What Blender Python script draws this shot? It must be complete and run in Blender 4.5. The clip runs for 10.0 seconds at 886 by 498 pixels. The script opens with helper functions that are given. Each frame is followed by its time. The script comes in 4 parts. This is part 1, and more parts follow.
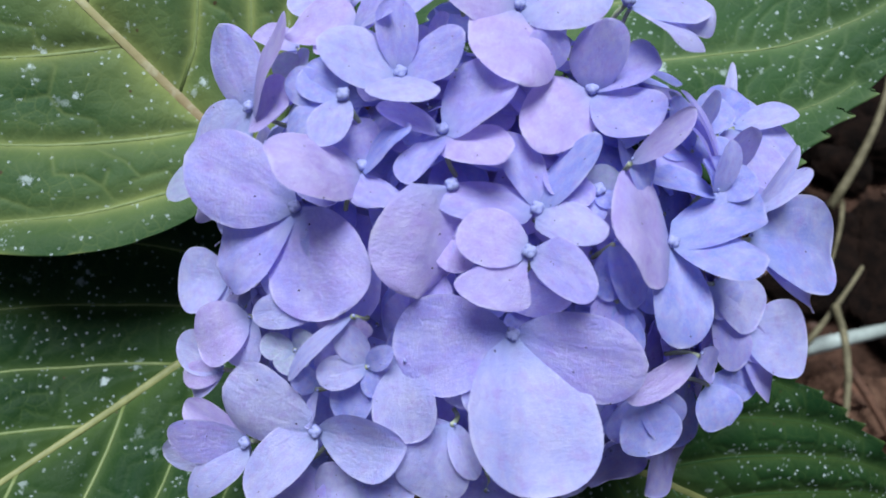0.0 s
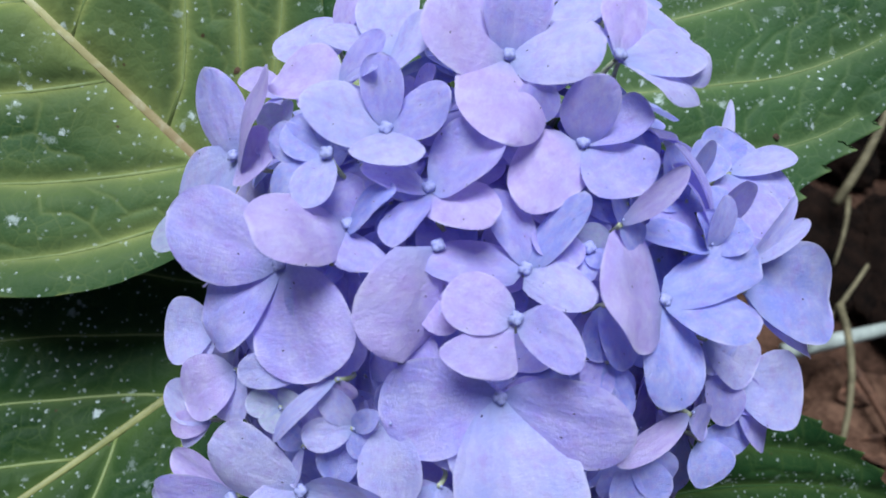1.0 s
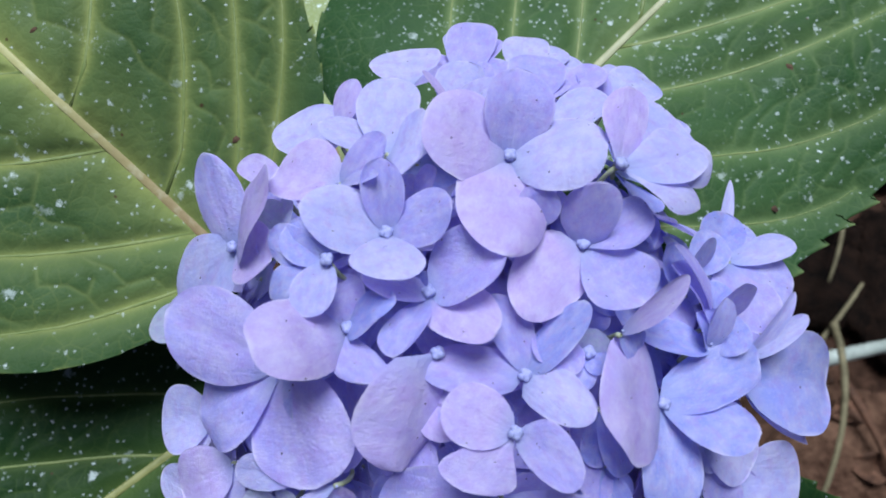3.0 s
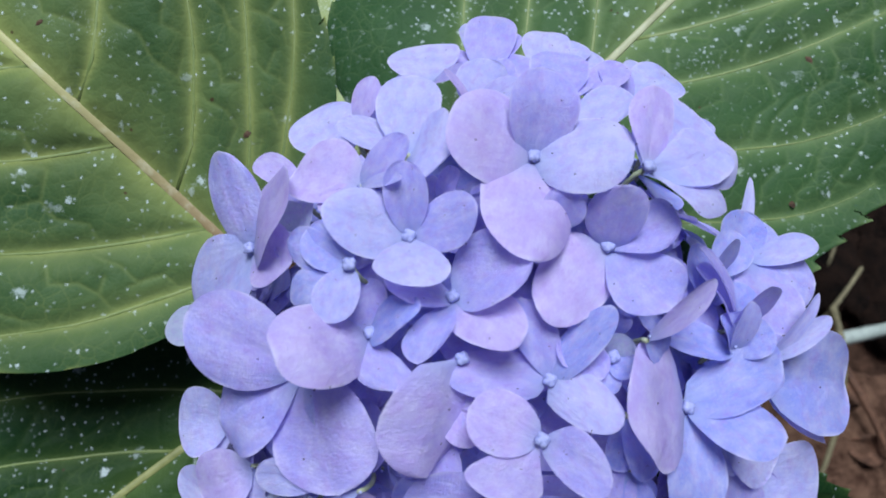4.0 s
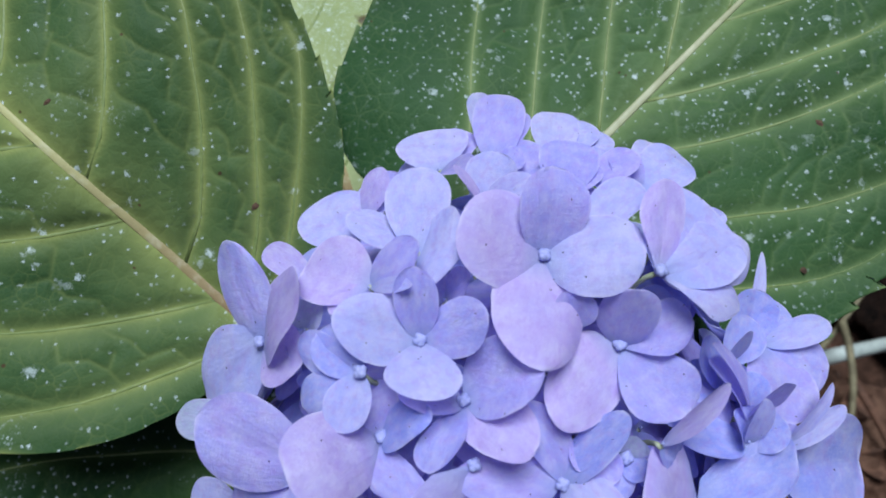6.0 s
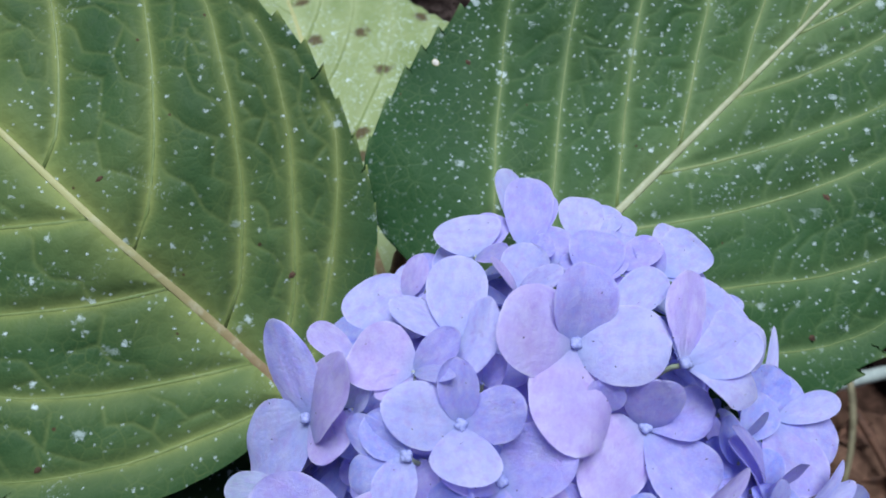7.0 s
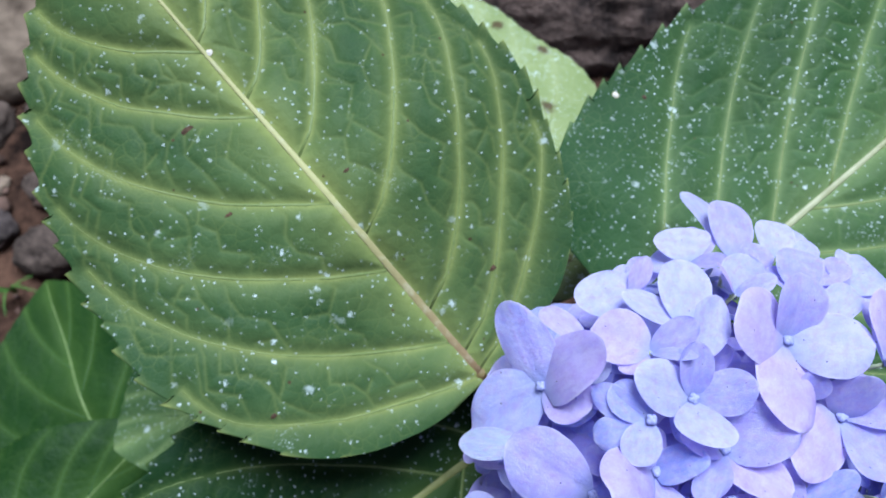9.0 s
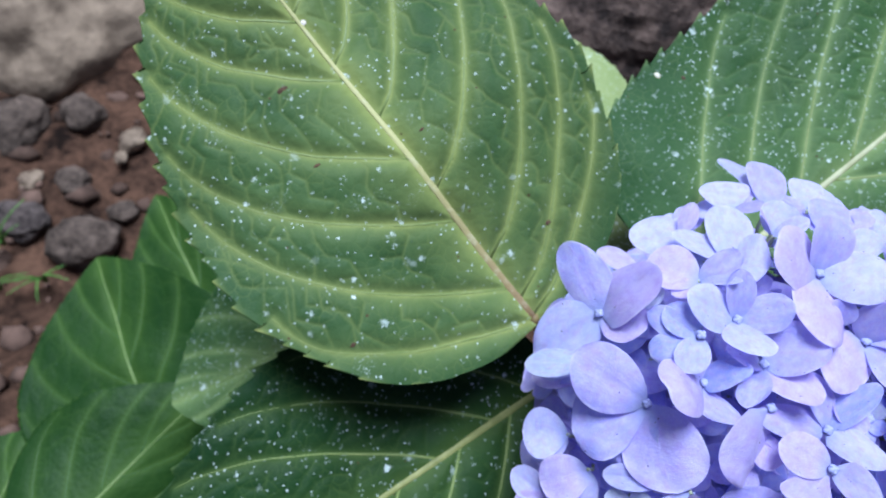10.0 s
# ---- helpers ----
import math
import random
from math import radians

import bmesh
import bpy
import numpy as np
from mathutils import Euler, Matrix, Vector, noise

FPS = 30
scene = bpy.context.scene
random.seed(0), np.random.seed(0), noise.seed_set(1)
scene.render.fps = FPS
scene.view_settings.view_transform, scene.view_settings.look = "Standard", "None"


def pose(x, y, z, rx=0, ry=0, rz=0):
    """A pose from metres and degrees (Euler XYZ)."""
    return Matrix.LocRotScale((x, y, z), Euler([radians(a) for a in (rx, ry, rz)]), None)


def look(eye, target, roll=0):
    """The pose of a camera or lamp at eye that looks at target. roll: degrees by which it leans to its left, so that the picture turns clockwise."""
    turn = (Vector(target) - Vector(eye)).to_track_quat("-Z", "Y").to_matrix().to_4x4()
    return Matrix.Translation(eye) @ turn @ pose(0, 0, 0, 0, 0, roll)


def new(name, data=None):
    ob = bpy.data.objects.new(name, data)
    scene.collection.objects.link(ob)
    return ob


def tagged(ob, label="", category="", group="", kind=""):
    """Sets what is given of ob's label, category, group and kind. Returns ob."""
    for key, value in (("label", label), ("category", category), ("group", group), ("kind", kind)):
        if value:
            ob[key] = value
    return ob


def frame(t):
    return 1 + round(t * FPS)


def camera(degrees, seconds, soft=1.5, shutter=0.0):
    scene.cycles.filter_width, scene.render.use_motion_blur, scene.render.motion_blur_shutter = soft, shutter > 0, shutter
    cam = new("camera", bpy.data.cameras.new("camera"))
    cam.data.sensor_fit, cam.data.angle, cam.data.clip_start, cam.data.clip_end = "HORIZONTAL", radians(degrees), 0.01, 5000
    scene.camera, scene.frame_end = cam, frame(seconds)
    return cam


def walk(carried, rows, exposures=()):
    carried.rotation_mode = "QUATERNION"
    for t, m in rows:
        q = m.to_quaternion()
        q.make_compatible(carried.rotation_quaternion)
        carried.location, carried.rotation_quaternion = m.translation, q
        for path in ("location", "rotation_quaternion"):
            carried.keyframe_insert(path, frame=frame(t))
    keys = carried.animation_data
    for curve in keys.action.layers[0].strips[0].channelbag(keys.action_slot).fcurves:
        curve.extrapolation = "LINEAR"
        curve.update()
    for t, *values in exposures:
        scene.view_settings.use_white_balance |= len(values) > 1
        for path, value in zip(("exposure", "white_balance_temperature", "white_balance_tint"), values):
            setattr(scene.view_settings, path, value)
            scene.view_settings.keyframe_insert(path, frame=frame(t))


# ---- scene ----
cam = camera(65.7, 10.0, soft=1.8)
cam.data.dof.use_dof, cam.data.dof.focus_distance, cam.data.dof.aperture_fstop = True, 0.175, 20.0
walk(cam, [
    (0, pose(-0.00368, -0.01532, 0.30263, 25.195, -0.632, -2.338)),
    (0.5, pose(-0.00096, -0.00742, 0.30298, 24.475, -0.536, -2.214)),
    (1, pose(0.00087, 0.00027, 0.30670, 23.889, -0.232, -2.146)),
    (1.5, pose(0.00702, 0.01038, 0.31072, 23.390, -0.317, -2.101)),
    (2, pose(0.00899, 0.01634, 0.31393, 23.239, -0.494, -2.303)),
    (2.4, pose(0.00108, 0.01963, 0.31787, 23.340, -0.601, -2.102)),
    (2.5, pose(0.00087, 0.02090, 0.31768, 23.184, -0.538, -2.008)),
    (2.7, pose(0.00116, 0.02081, 0.31541, 23.643, -0.723, -1.813)),
    (3.8, pose(-0.00394, 0.02510, 0.31663, 22.742, -0.708, -2.431)),
    (4, pose(-0.00505, 0.02667, 0.31533, 22.001, -1.073, -2.120)),
    (4.5, pose(-0.00636, 0.02972, 0.31511, 21.547, -1.111, -2.215)),
    (5, pose(-0.00723, 0.03655, 0.31982, 21.726, -0.853, -2.277)),
    (5.2, pose(-0.00635, 0.03875, 0.31965, 21.760, -0.823, -2.420)),
    (6.3, pose(-0.00533, 0.05355, 0.32780, 21.965, -0.375, -2.379)),
    (6.5, pose(-0.00699, 0.05799, 0.33267, 22.161, -0.659, -2.402)),
    (7, pose(-0.01449, 0.05940, 0.33946, 22.884, -0.794, -2.116)),
    (7.5, pose(-0.03058, 0.06135, 0.34754, 23.420, -1.218, -1.026)),
    (8, pose(-0.04765, 0.06136, 0.35693, 24.248, -1.564, 0.209)),
    (8.5, pose(-0.05674, 0.05453, 0.35840, 24.748, -2.023, 1.185)),
    (9, pose(-0.07895, 0.03889, 0.36308, 24.794, -2.314, 2.692)),
    (9.5, pose(-0.09500, 0.02223, 0.37079, 25.422, -2.176, 3.848)),
    (10, pose(-0.10031, 0.00266, 0.37625, 26.298, -2.697, 4.102)),
], exposures=[(0.0, 0.0, 6150, 10), (4.5, -0.13, 6050, 10), (6.5, -0.20, 5950, 10), (8.0, 0.08, 5780, 9), (10.0, 0.36, 5650, 9)])

# ---- light: bright hazy sky, nearly overhead ----
world = bpy.data.worlds.new("sky")
world.use_nodes = True
scene.world = world
wn = world.node_tree.nodes
sky = wn.new("ShaderNodeTexSky")
sky.sky_type = "NISHITA"
sky.sun_disc = False
SUN_EL, SUN_AZ = 75.0, 0.0
sky.sun_elevation, sky.sun_rotation = radians(SUN_EL), radians(SUN_AZ)
sky.air_density, sky.dust_density, sky.ozone_density = 1.0, 4.0, 1.0
world.node_tree.links.new(sky.outputs[0], wn["Background"].inputs[0])
wn["Background"].inputs[1].default_value = 0.036
sun = new("sun", bpy.data.lights.new("sun", "SUN"))
sun.data.energy, sun.data.angle, sun.data.color = 5.0, radians(30), (0.92, 1.0, 1.05)
sun_dir = Vector((math.sin(radians(SUN_AZ)) * math.cos(radians(SUN_EL)), math.cos(radians(SUN_AZ)) * math.cos(radians(SUN_EL)), math.sin(radians(SUN_EL))))
sun.matrix_world = look(sun_dir * 3, (0, 0, 0))

GROUND = -0.55


# ---- materials ----
class Mat:
    """A node material with short ways to add nodes."""

    def __init__(self, name, rough=0.6, spec=0.4):
        self.mat = bpy.data.materials.new(name)
        self.mat.use_nodes = True
        self.tree = self.mat.node_tree
        self.bsdf = self.tree.nodes["Principled BSDF"]
        self.out = self.tree.nodes["Material Output"]
        self.bsdf.inputs["Roughness"].default_value = rough
        self.bsdf.inputs["Specular IOR Level"].default_value = spec

    def add(self, kind, **values):
        node = self.tree.nodes.new(kind)
        for key, value in values.items():
            setattr(node, key, value)
        return node

    def link(self, a, b):
        self.tree.links.new(a, b)

    def value(self, socket, what):
        if isinstance(what, bpy.types.NodeSocket):
            self.link(what, socket)
        else:
            socket.default_value = what

    def math(self, op, a, b=0.0, clamp=False):
        node = self.add("ShaderNodeMath", operation=op, use_clamp=clamp)
        self.value(node.inputs[0], a)
        self.value(node.inputs[1], b)
        return node.outputs[0]

    def mix(self, fac, a, b, blend="MIX"):
        node = self.add("ShaderNodeMix", data_type="RGBA", blend_type=blend)
        self.value(node.inputs[0], fac)
        self.value(node.inputs[6], (*a, 1) if isinstance(a, tuple) else a)
        self.value(node.inputs[7], (*b, 1) if isinstance(b, tuple) else b)
        return node.outputs[2]

    def ramp(self, fac, *stops):
        node = self.add("ShaderNodeValToRGB")
        self.link(fac, node.inputs[0])
        while len(node.color_ramp.elements) < len(stops):
            node.color_ramp.elements.new(0.5)
        for e, (p, c) in zip(node.color_ramp.elements, stops):
            e.position, e.color = p, (c, c, c, 1) if isinstance(c, (int, float)) else (*c, 1)
        return node.outputs[0]

    def noise(self, vec, scale, detail=3.0, rough=0.5):
        node = self.add("ShaderNodeTexNoise")
        self.value(node.inputs["Vector"], vec)
        node.inputs["Scale"].default_value, node.inputs["Detail"].default_value, node.inputs["Roughness"].default_value = scale, detail, rough
        return node.outputs[0]

    def voronoi(self, vec, scale, feature="F1", rand=1.0):
        node = self.add("ShaderNodeTexVoronoi", feature=feature, voronoi_dimensions="2D")
        self.value(node.inputs["Vector"], vec)
        node.inputs["Scale"].default_value = scale
        node.inputs["Randomness"].default_value = rand
        return node

    def scaled(self, vec, scale, loc=(0, 0, 0)):
        node = self.add("ShaderNodeMapping")
        self.link(vec, node.inputs[0])
        node.inputs["Scale"].default_value = scale
        node.inputs["Location"].default_value = loc
        return node.outputs[0]

    def bump(self, height, distance, strength=1.0):
        node = self.add("ShaderNodeBump")
        node.inputs["Strength"].default_value, node.inputs["Distance"].default_value = strength, distance
        self.link(height, node.inputs["Height"])
        self.link(node.outputs[0], self.bsdf.inputs["Normal"])

    def thin(self, color, amount):
        """Lets light through a thin petal or leaf."""
        tr = self.add("ShaderNodeBsdfTranslucent")
        self.value(tr.inputs[0], color)
        mx = self.add("ShaderNodeMixShader")
        mx.inputs[0].default_value = amount
        self.link(self.bsdf.outputs[0], mx.inputs[1])
        self.link(tr.outputs[0], mx.inputs[2])
        self.link(mx.outputs[0], self.out.inputs[0])


def petal_material(name, main, other, claw):
    m = Mat(name, rough=0.5, spec=0.3)
    uv = m.add("ShaderNodeTexCoord").outputs["UV"]
    rnd = m.add("ShaderNodeObjectInfo").outputs["Random"]
    obj = m.add("ShaderNodeTexCoord").outputs["Object"]
    sep = m.add("ShaderNodeSeparateXYZ")
    m.link(uv, sep.inputs[0])
    shift = m.add("ShaderNodeCombineXYZ")
    m.link(m.math("MULTIPLY", rnd, 37.0), shift.inputs[0])
    m.link(m.math("MULTIPLY", rnd, 11.0), shift.inputs[1])
    vec = m.add("ShaderNodeVectorMath", operation="ADD")
    m.link(uv, vec.inputs[0])
    m.link(shift.outputs[0], vec.inputs[1])
    vec = vec.outputs[0]
    blotch = m.noise(vec, 2.2, 4.0, 0.6)
    fac = m.math("ADD", m.math("MULTIPLY", m.math("SUBTRACT", blotch, 0.5), 2.4), m.math("ADD", m.math("MULTIPLY", rnd, 0.7), 0.15), True)
    col = m.mix(fac, main, other)
    # fine veins that run from the claw to the rim
    fan = m.add("ShaderNodeCombineXYZ")
    m.link(m.math("DIVIDE", m.math("SUBTRACT", sep.outputs[0], 0.5), m.math("ADD", m.math("MULTIPLY", sep.outputs[1], 0.75), 0.3)), fan.inputs[0])
    m.link(m.math("MULTIPLY", sep.outputs[1], 0.35), fan.inputs[1])
    m.link(m.math("MULTIPLY", rnd, 20.0), fan.inputs[2])
    veins = m.noise(fan.outputs[0], 9.0, 4.0, 0.65)
    mottle = m.noise(vec, 14.0, 4.0, 0.6)
    col = m.mix(m.ramp(veins, (0.50, 0.0), (0.72, 0.34)), col, claw)
    # feathered side veins and pale flecks between them
    feather = m.noise(m.scaled(vec, (7.0, 16.0, 1.0)), 3.0, 5.0, 0.75)
    col = m.mix(m.ramp(feather, (0.50, 0.0), (0.66, 0.30)), col, m.mix(0.5, col, claw))
    flecks = m.noise(vec, 30.0, 5.0, 0.75)
    col = m.mix(m.ramp(flecks, (0.52, 0.0), (0.70, 0.40)), col, (0.78, 0.76, 0.97))
    col = m.mix(m.ramp(m.noise(vec, 4.0, 5.0, 0.65), (0.42, 0.0), (0.68, 0.65)), col, m.mix(0.65, col, (0.82, 0.78, 0.97)))
    col = m.mix(m.ramp(m.noise(vec, 7.0, 4.0, 0.7), (0.48, 0.0), (0.70, 0.55)), col, m.mix(0.75, col, (0.48, 0.28, 0.74)))
    col = m.mix(m.ramp(sep.outputs[1], (0.0, 0.75), (0.28, 0.0)), col, (0.36, 0.43, 0.72))
    rim = m.ramp(m.math("ABSOLUTE", m.math("SUBTRACT", sep.outputs[0], 0.5)), (0.455, 0.0), (0.5, 0.55))
    col = m.mix(m.math("MAXIMUM", rim, m.ramp(sep.outputs[1], (0.95, 0.0), (1.0, 0.6))), col, (0.80, 0.76, 0.95))
    # small dark specks
    sp = m.voronoi(vec, 3.2)
    dots = m.math("LESS_THAN", sp.outputs["Distance"], 0.028)
    keep = m.add("ShaderNodeSeparateColor")
    m.link(sp.outputs["Color"], keep.inputs[0])
    dots = m.math("MULTIPLY", dots, m.math("GREATER_THAN", keep.outputs[0], 0.80))
    col = m.mix(dots, col, (0.05, 0.03, 0.10))
    m.link(col, m.bsdf.inputs["Base Color"])
    m.bump(m.math("ADD", m.math("MULTIPLY", veins, 0.4), m.math("MULTIPLY", m.math("ADD", mottle, feather), 0.5)), 0.0009, 0.7)
    m.thin(col, 0.38)
    return m.mat


PETALS = {
    "lilac": petal_material("lilac_petal", (0.52, 0.45, 0.91), (0.42, 0.42, 0.91), (0.38, 0.29, 0.78)),
    "blue": petal_material("blue_petal", (0.34, 0.39, 0.89), (0.43, 0.45, 0.91), (0.27, 0.30, 0.78)),
    "pale": petal_material("pale_petal", (0.62, 0.60, 0.95), (0.50, 0.52, 0.95), (0.46, 0.40, 0.82)),
    "young": petal_material("young_petal", (0.58, 0.66, 0.76), (0.54, 0.57, 0.86), (0.42, 0.52, 0.66)),
    "pink": petal_material("pink_petal", (0.65, 0.51, 0.89), (0.56, 0.48, 0.90), (0.48, 0.33, 0.75)),
}


def leaf_material(name, dark, light, vein, specks=1.0, net=1.0, spots=0.05, many=0.5, powder=0.5, sheen=0.06):
    m = Mat(name, rough=0.5, spec=sheen)
    uv = m.add("ShaderNodeTexCoord").outputs["UV"]
    near = m.add("ShaderNodeAttribute", attribute_name="near_vein").outputs["Fac"]
    glow = m.add("ShaderNodeAttribute", attribute_name="vein_halo").outputs["Fac"]
    big = m.noise(uv, 20.0, 4.0, 0.6)
    col = m.mix(m.ramp(big, (0.34, 0.0), (0.68, 1.0)), dark, light)
    fine = m.noise(uv, 1400.0, 3.0, 0.6)
    col = m.mix(m.ramp(fine, (0.35, 0.0), (0.7, 0.35)), col, light)
    # more of the dark green towards the margin
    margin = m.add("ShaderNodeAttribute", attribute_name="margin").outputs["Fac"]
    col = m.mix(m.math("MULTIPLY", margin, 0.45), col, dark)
    # net of finest veins
    warp = m.add("ShaderNodeMix", data_type="VECTOR")
    warp.inputs[0].default_value = 0.0035
    m.link(uv, warp.inputs[4])
    nz = m.add("ShaderNodeTexNoise")
    m.link(uv, nz.inputs["Vector"])
    nz.inputs["Scale"].default_value = 90.0
    m.link(nz.outputs["Color"], warp.inputs[5])
    fade = m.ramp(m.noise(uv, 60.0, 2.0, 0.5), (0.40, 0.15), (0.65, 1.0))
    cells = m.voronoi(warp.outputs[1], 230.0, "DISTANCE_TO_EDGE", 1.0).outputs["Distance"]
    small = m.voronoi(warp.outputs[1], 620.0, "DISTANCE_TO_EDGE", 1.0).outputs["Distance"]
    col = m.mix(m.math("MULTIPLY", m.ramp(cells, (0.0, 0.22 * net), (0.10, 0.0)), fade), col, vein)
    col = m.mix(m.math("MULTIPLY", m.ramp(small, (0.0, 0.10 * net), (0.16, 0.0)), fade), col, vein)
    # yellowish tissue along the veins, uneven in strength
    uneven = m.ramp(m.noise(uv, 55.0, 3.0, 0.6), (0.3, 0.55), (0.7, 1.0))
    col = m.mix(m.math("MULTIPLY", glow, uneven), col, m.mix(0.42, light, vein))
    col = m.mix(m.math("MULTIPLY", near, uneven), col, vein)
    # pale specks with broken edges, single and in clusters
    white = None
    patch = m.ramp(m.noise(uv, 26.0, 4.0, 0.65), (0.38, 0.12), (0.60, 1.0))
    for scale, size, share in ((640.0, 0.26, 0.86), (360.0, 0.20, 0.90), (190.0, 0.17, 0.92), (85.0, 0.13, 0.90)):
        v = m.voronoi(uv, scale)
        pick = m.add("ShaderNodeSeparateColor")
        m.link(v.outputs["Color"], pick.inputs[0])
        edge = m.noise(uv, scale * 4.0, 4.0, 0.8)
        d = m.math("ADD", v.outputs["Distance"], m.math("MULTIPLY", m.math("SUBTRACT", edge, 0.5), size * 7.0))
        dot = m.math("MULTIPLY", m.ramp(d, (size * 0.3, 1.0), (size * 1.15, 0.0)), m.math("GREATER_THAN", pick.outputs[1], 1 - (1 - share) * many))
        dot = m.math("MULTIPLY", dot, m.math("ADD", m.math("MULTIPLY", pick.outputs[2], 0.65), 0.35))
        white = dot if white is None else m.math("MAXIMUM", white, dot)
    grains = m.math("MULTIPLY", m.ramp(m.noise(uv, 900.0, 3.0, 0.7), (0.54, 0.0), (0.66, 1.0)), m.ramp(m.noise(uv, 48.0, 4.0, 0.7), (0.60, 0.0), (0.72, powder)))
    white = m.math("MAXIMUM", m.math("MULTIPLY", white, patch), grains)
    col = m.mix(m.math("MULTIPLY", white, specks, True), col, (0.66, 0.74, 0.74))
    ragged = m.math("ADD", m.voronoi(uv, 26.0).outputs["Distance"], m.math("MULTIPLY", m.math("SUBTRACT", m.noise(uv, 180.0, 3.0, 0.7), 0.5), spots * 2.5))
    col = m.mix(m.ramp(ragged, (spots * 0.5, 0.85), (spots, 0.0)), col, (0.07, 0.035, 0.022))
    m.link(col, m.bsdf.inputs["Base Color"])
    h = m.math("ADD", m.ramp(cells, (0.0, 0.0), (0.45, 1.0)), m.math("MULTIPLY", m.ramp(small, (0.0, 0.0), (0.3, 1.0)), 0.3))
    m.bump(m.math("ADD", h, m.math("MULTIPLY", white, 0.6)), 0.0004, 0.3)
    m.thin(m.mix(0.5, col, (0.10, 0.20, 0.02)), 0.10)
    return m.mat


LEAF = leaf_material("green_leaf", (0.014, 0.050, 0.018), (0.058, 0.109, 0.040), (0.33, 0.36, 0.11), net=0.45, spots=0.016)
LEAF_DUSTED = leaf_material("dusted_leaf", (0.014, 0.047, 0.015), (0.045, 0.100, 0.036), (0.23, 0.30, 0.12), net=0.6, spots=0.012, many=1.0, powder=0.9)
# darkened copy of the leaf greens: shade painted into the colour
LEAF_SHADE_TONED = leaf_material("painted_shade_leaf", (0.004, 0.020, 0.007), (0.011, 0.042, 0.013), (0.09, 0.135, 0.036), spots=0.010, many=0.7, powder=0.5)
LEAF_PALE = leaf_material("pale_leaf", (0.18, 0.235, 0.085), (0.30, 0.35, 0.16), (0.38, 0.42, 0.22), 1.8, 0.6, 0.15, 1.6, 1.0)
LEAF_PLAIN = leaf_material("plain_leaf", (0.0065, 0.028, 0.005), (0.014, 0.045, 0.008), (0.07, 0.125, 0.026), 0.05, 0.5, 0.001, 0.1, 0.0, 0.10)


def plain_material(name, a, b, scale, rough=0.7, bump=0.0, spec=0.3):
    m = Mat(name, rough, spec)
    obj = m.add("ShaderNodeTexCoord").outputs["Object"]
    n1, n2 = m.noise(obj, scale, 5.0, 0.65), m.noise(obj, scale * 7.3, 3.0, 0.6)
    mixed = m.math("ADD", m.math("MULTIPLY", n1, 0.7), m.math("MULTIPLY", n2, 0.3))
    m.link(m.mix(m.ramp(mixed, (0.38, 0.0), (0.62, 1.0)), a, b), m.bsdf.inputs["Base Color"])
    if bump:
        m.bump(mixed, bump, 0.8)
    return m.mat


def rib_material(name, foot, tip):
    """A midrib, brownish at the foot and paler towards the tip."""
    m = Mat(name, rough=0.5, spec=0.2)
    tex = m.add("ShaderNodeTexCoord")
    sep = m.add("ShaderNodeSeparateXYZ")
    m.link(tex.outputs["Generated"], sep.inputs[0])
    fleck = m.noise(tex.outputs["Object"], 140.0, 4.0, 0.65)
    along = m.math("ADD", sep.outputs[1], m.math("MULTIPLY", m.math("SUBTRACT", fleck, 0.5), 0.25))
    col = m.mix(m.ramp(along, (0.0, 0.0), (0.42, 1.0)), foot, tip)
    col = m.mix(m.ramp(fleck, (0.52, 0.0), (0.72, 0.5)), col, (0.50, 0.48, 0.36))
    m.link(col, m.bsdf.inputs["Base Color"])
    m.bump(fleck, 0.0005)
    return m.mat


RIB = rib_material("leaf_rib", (0.20, 0.12, 0.065), (0.40, 0.38, 0.17))
VEIN = plain_material("leaf_vein", (0.13, 0.18, 0.05), (0.20, 0.24, 0.08), 90.0, 0.5, 0.0004)
RIB_PALE = plain_material("pale_rib", (0.27, 0.27, 0.14), (0.41, 0.41, 0.25), 45.0, 0.5, 0.0005)
VEIN_DARK = plain_material("dark_vein", (0.02, 0.06, 0.015), (0.035, 0.085, 0.02), 60.0, 0.5)
RIB_DARK = plain_material("dark_rib", (0.11, 0.17, 0.05), (0.17, 0.23, 0.08), 60.0, 0.5)
BUD = plain_material("tan_bud", (0.22, 0.14, 0.07), (0.38, 0.26, 0.14), 120.0, 0.6)
RIB_OLIVE = plain_material("olive_rib", (0.17, 0.18, 0.055), (0.27, 0.27, 0.10), 60.0, 0.5, 0.0004)
PETIOLE = plain_material("leaf_stalk", (0.16, 0.10, 0.045), (0.24, 0.19, 0.07), 70.0, 0.5, 0.0005)
STEM = plain_material("green_stem", (0.10, 0.16, 0.04), (0.17, 0.20, 0.07), 60.0, 0.6, 0.0006)
PEDICEL = plain_material("floret_stalk", (0.30, 0.36, 0.16), (0.40, 0.42, 0.30), 200.0, 0.6)
BUTTON = plain_material("floret_centre", (0.26, 0.28, 0.54), (0.37, 0.38, 0.66), 700.0, 0.5, 0.0003)
SOIL = plain_material("soil", (0.008, 0.0045, 0.0035), (0.100, 0.052, 0.034), 14.0, 0.95, 0.02, 0.1)
GRIT = plain_material("grit", (0.030, 0.016, 0.011), (0.14, 0.082, 0.062), 6.0, 0.9, 0.004)
STONE = plain_material("grey_stone", (0.018, 0.011, 0.008), (0.125, 0.088, 0.070), 34.0, 0.9, 0.005)
STONE_PALE = plain_material("pale_stone", (0.07, 0.045, 0.032), (0.34, 0.25, 0.18), 5.0, 0.85, 0.012)
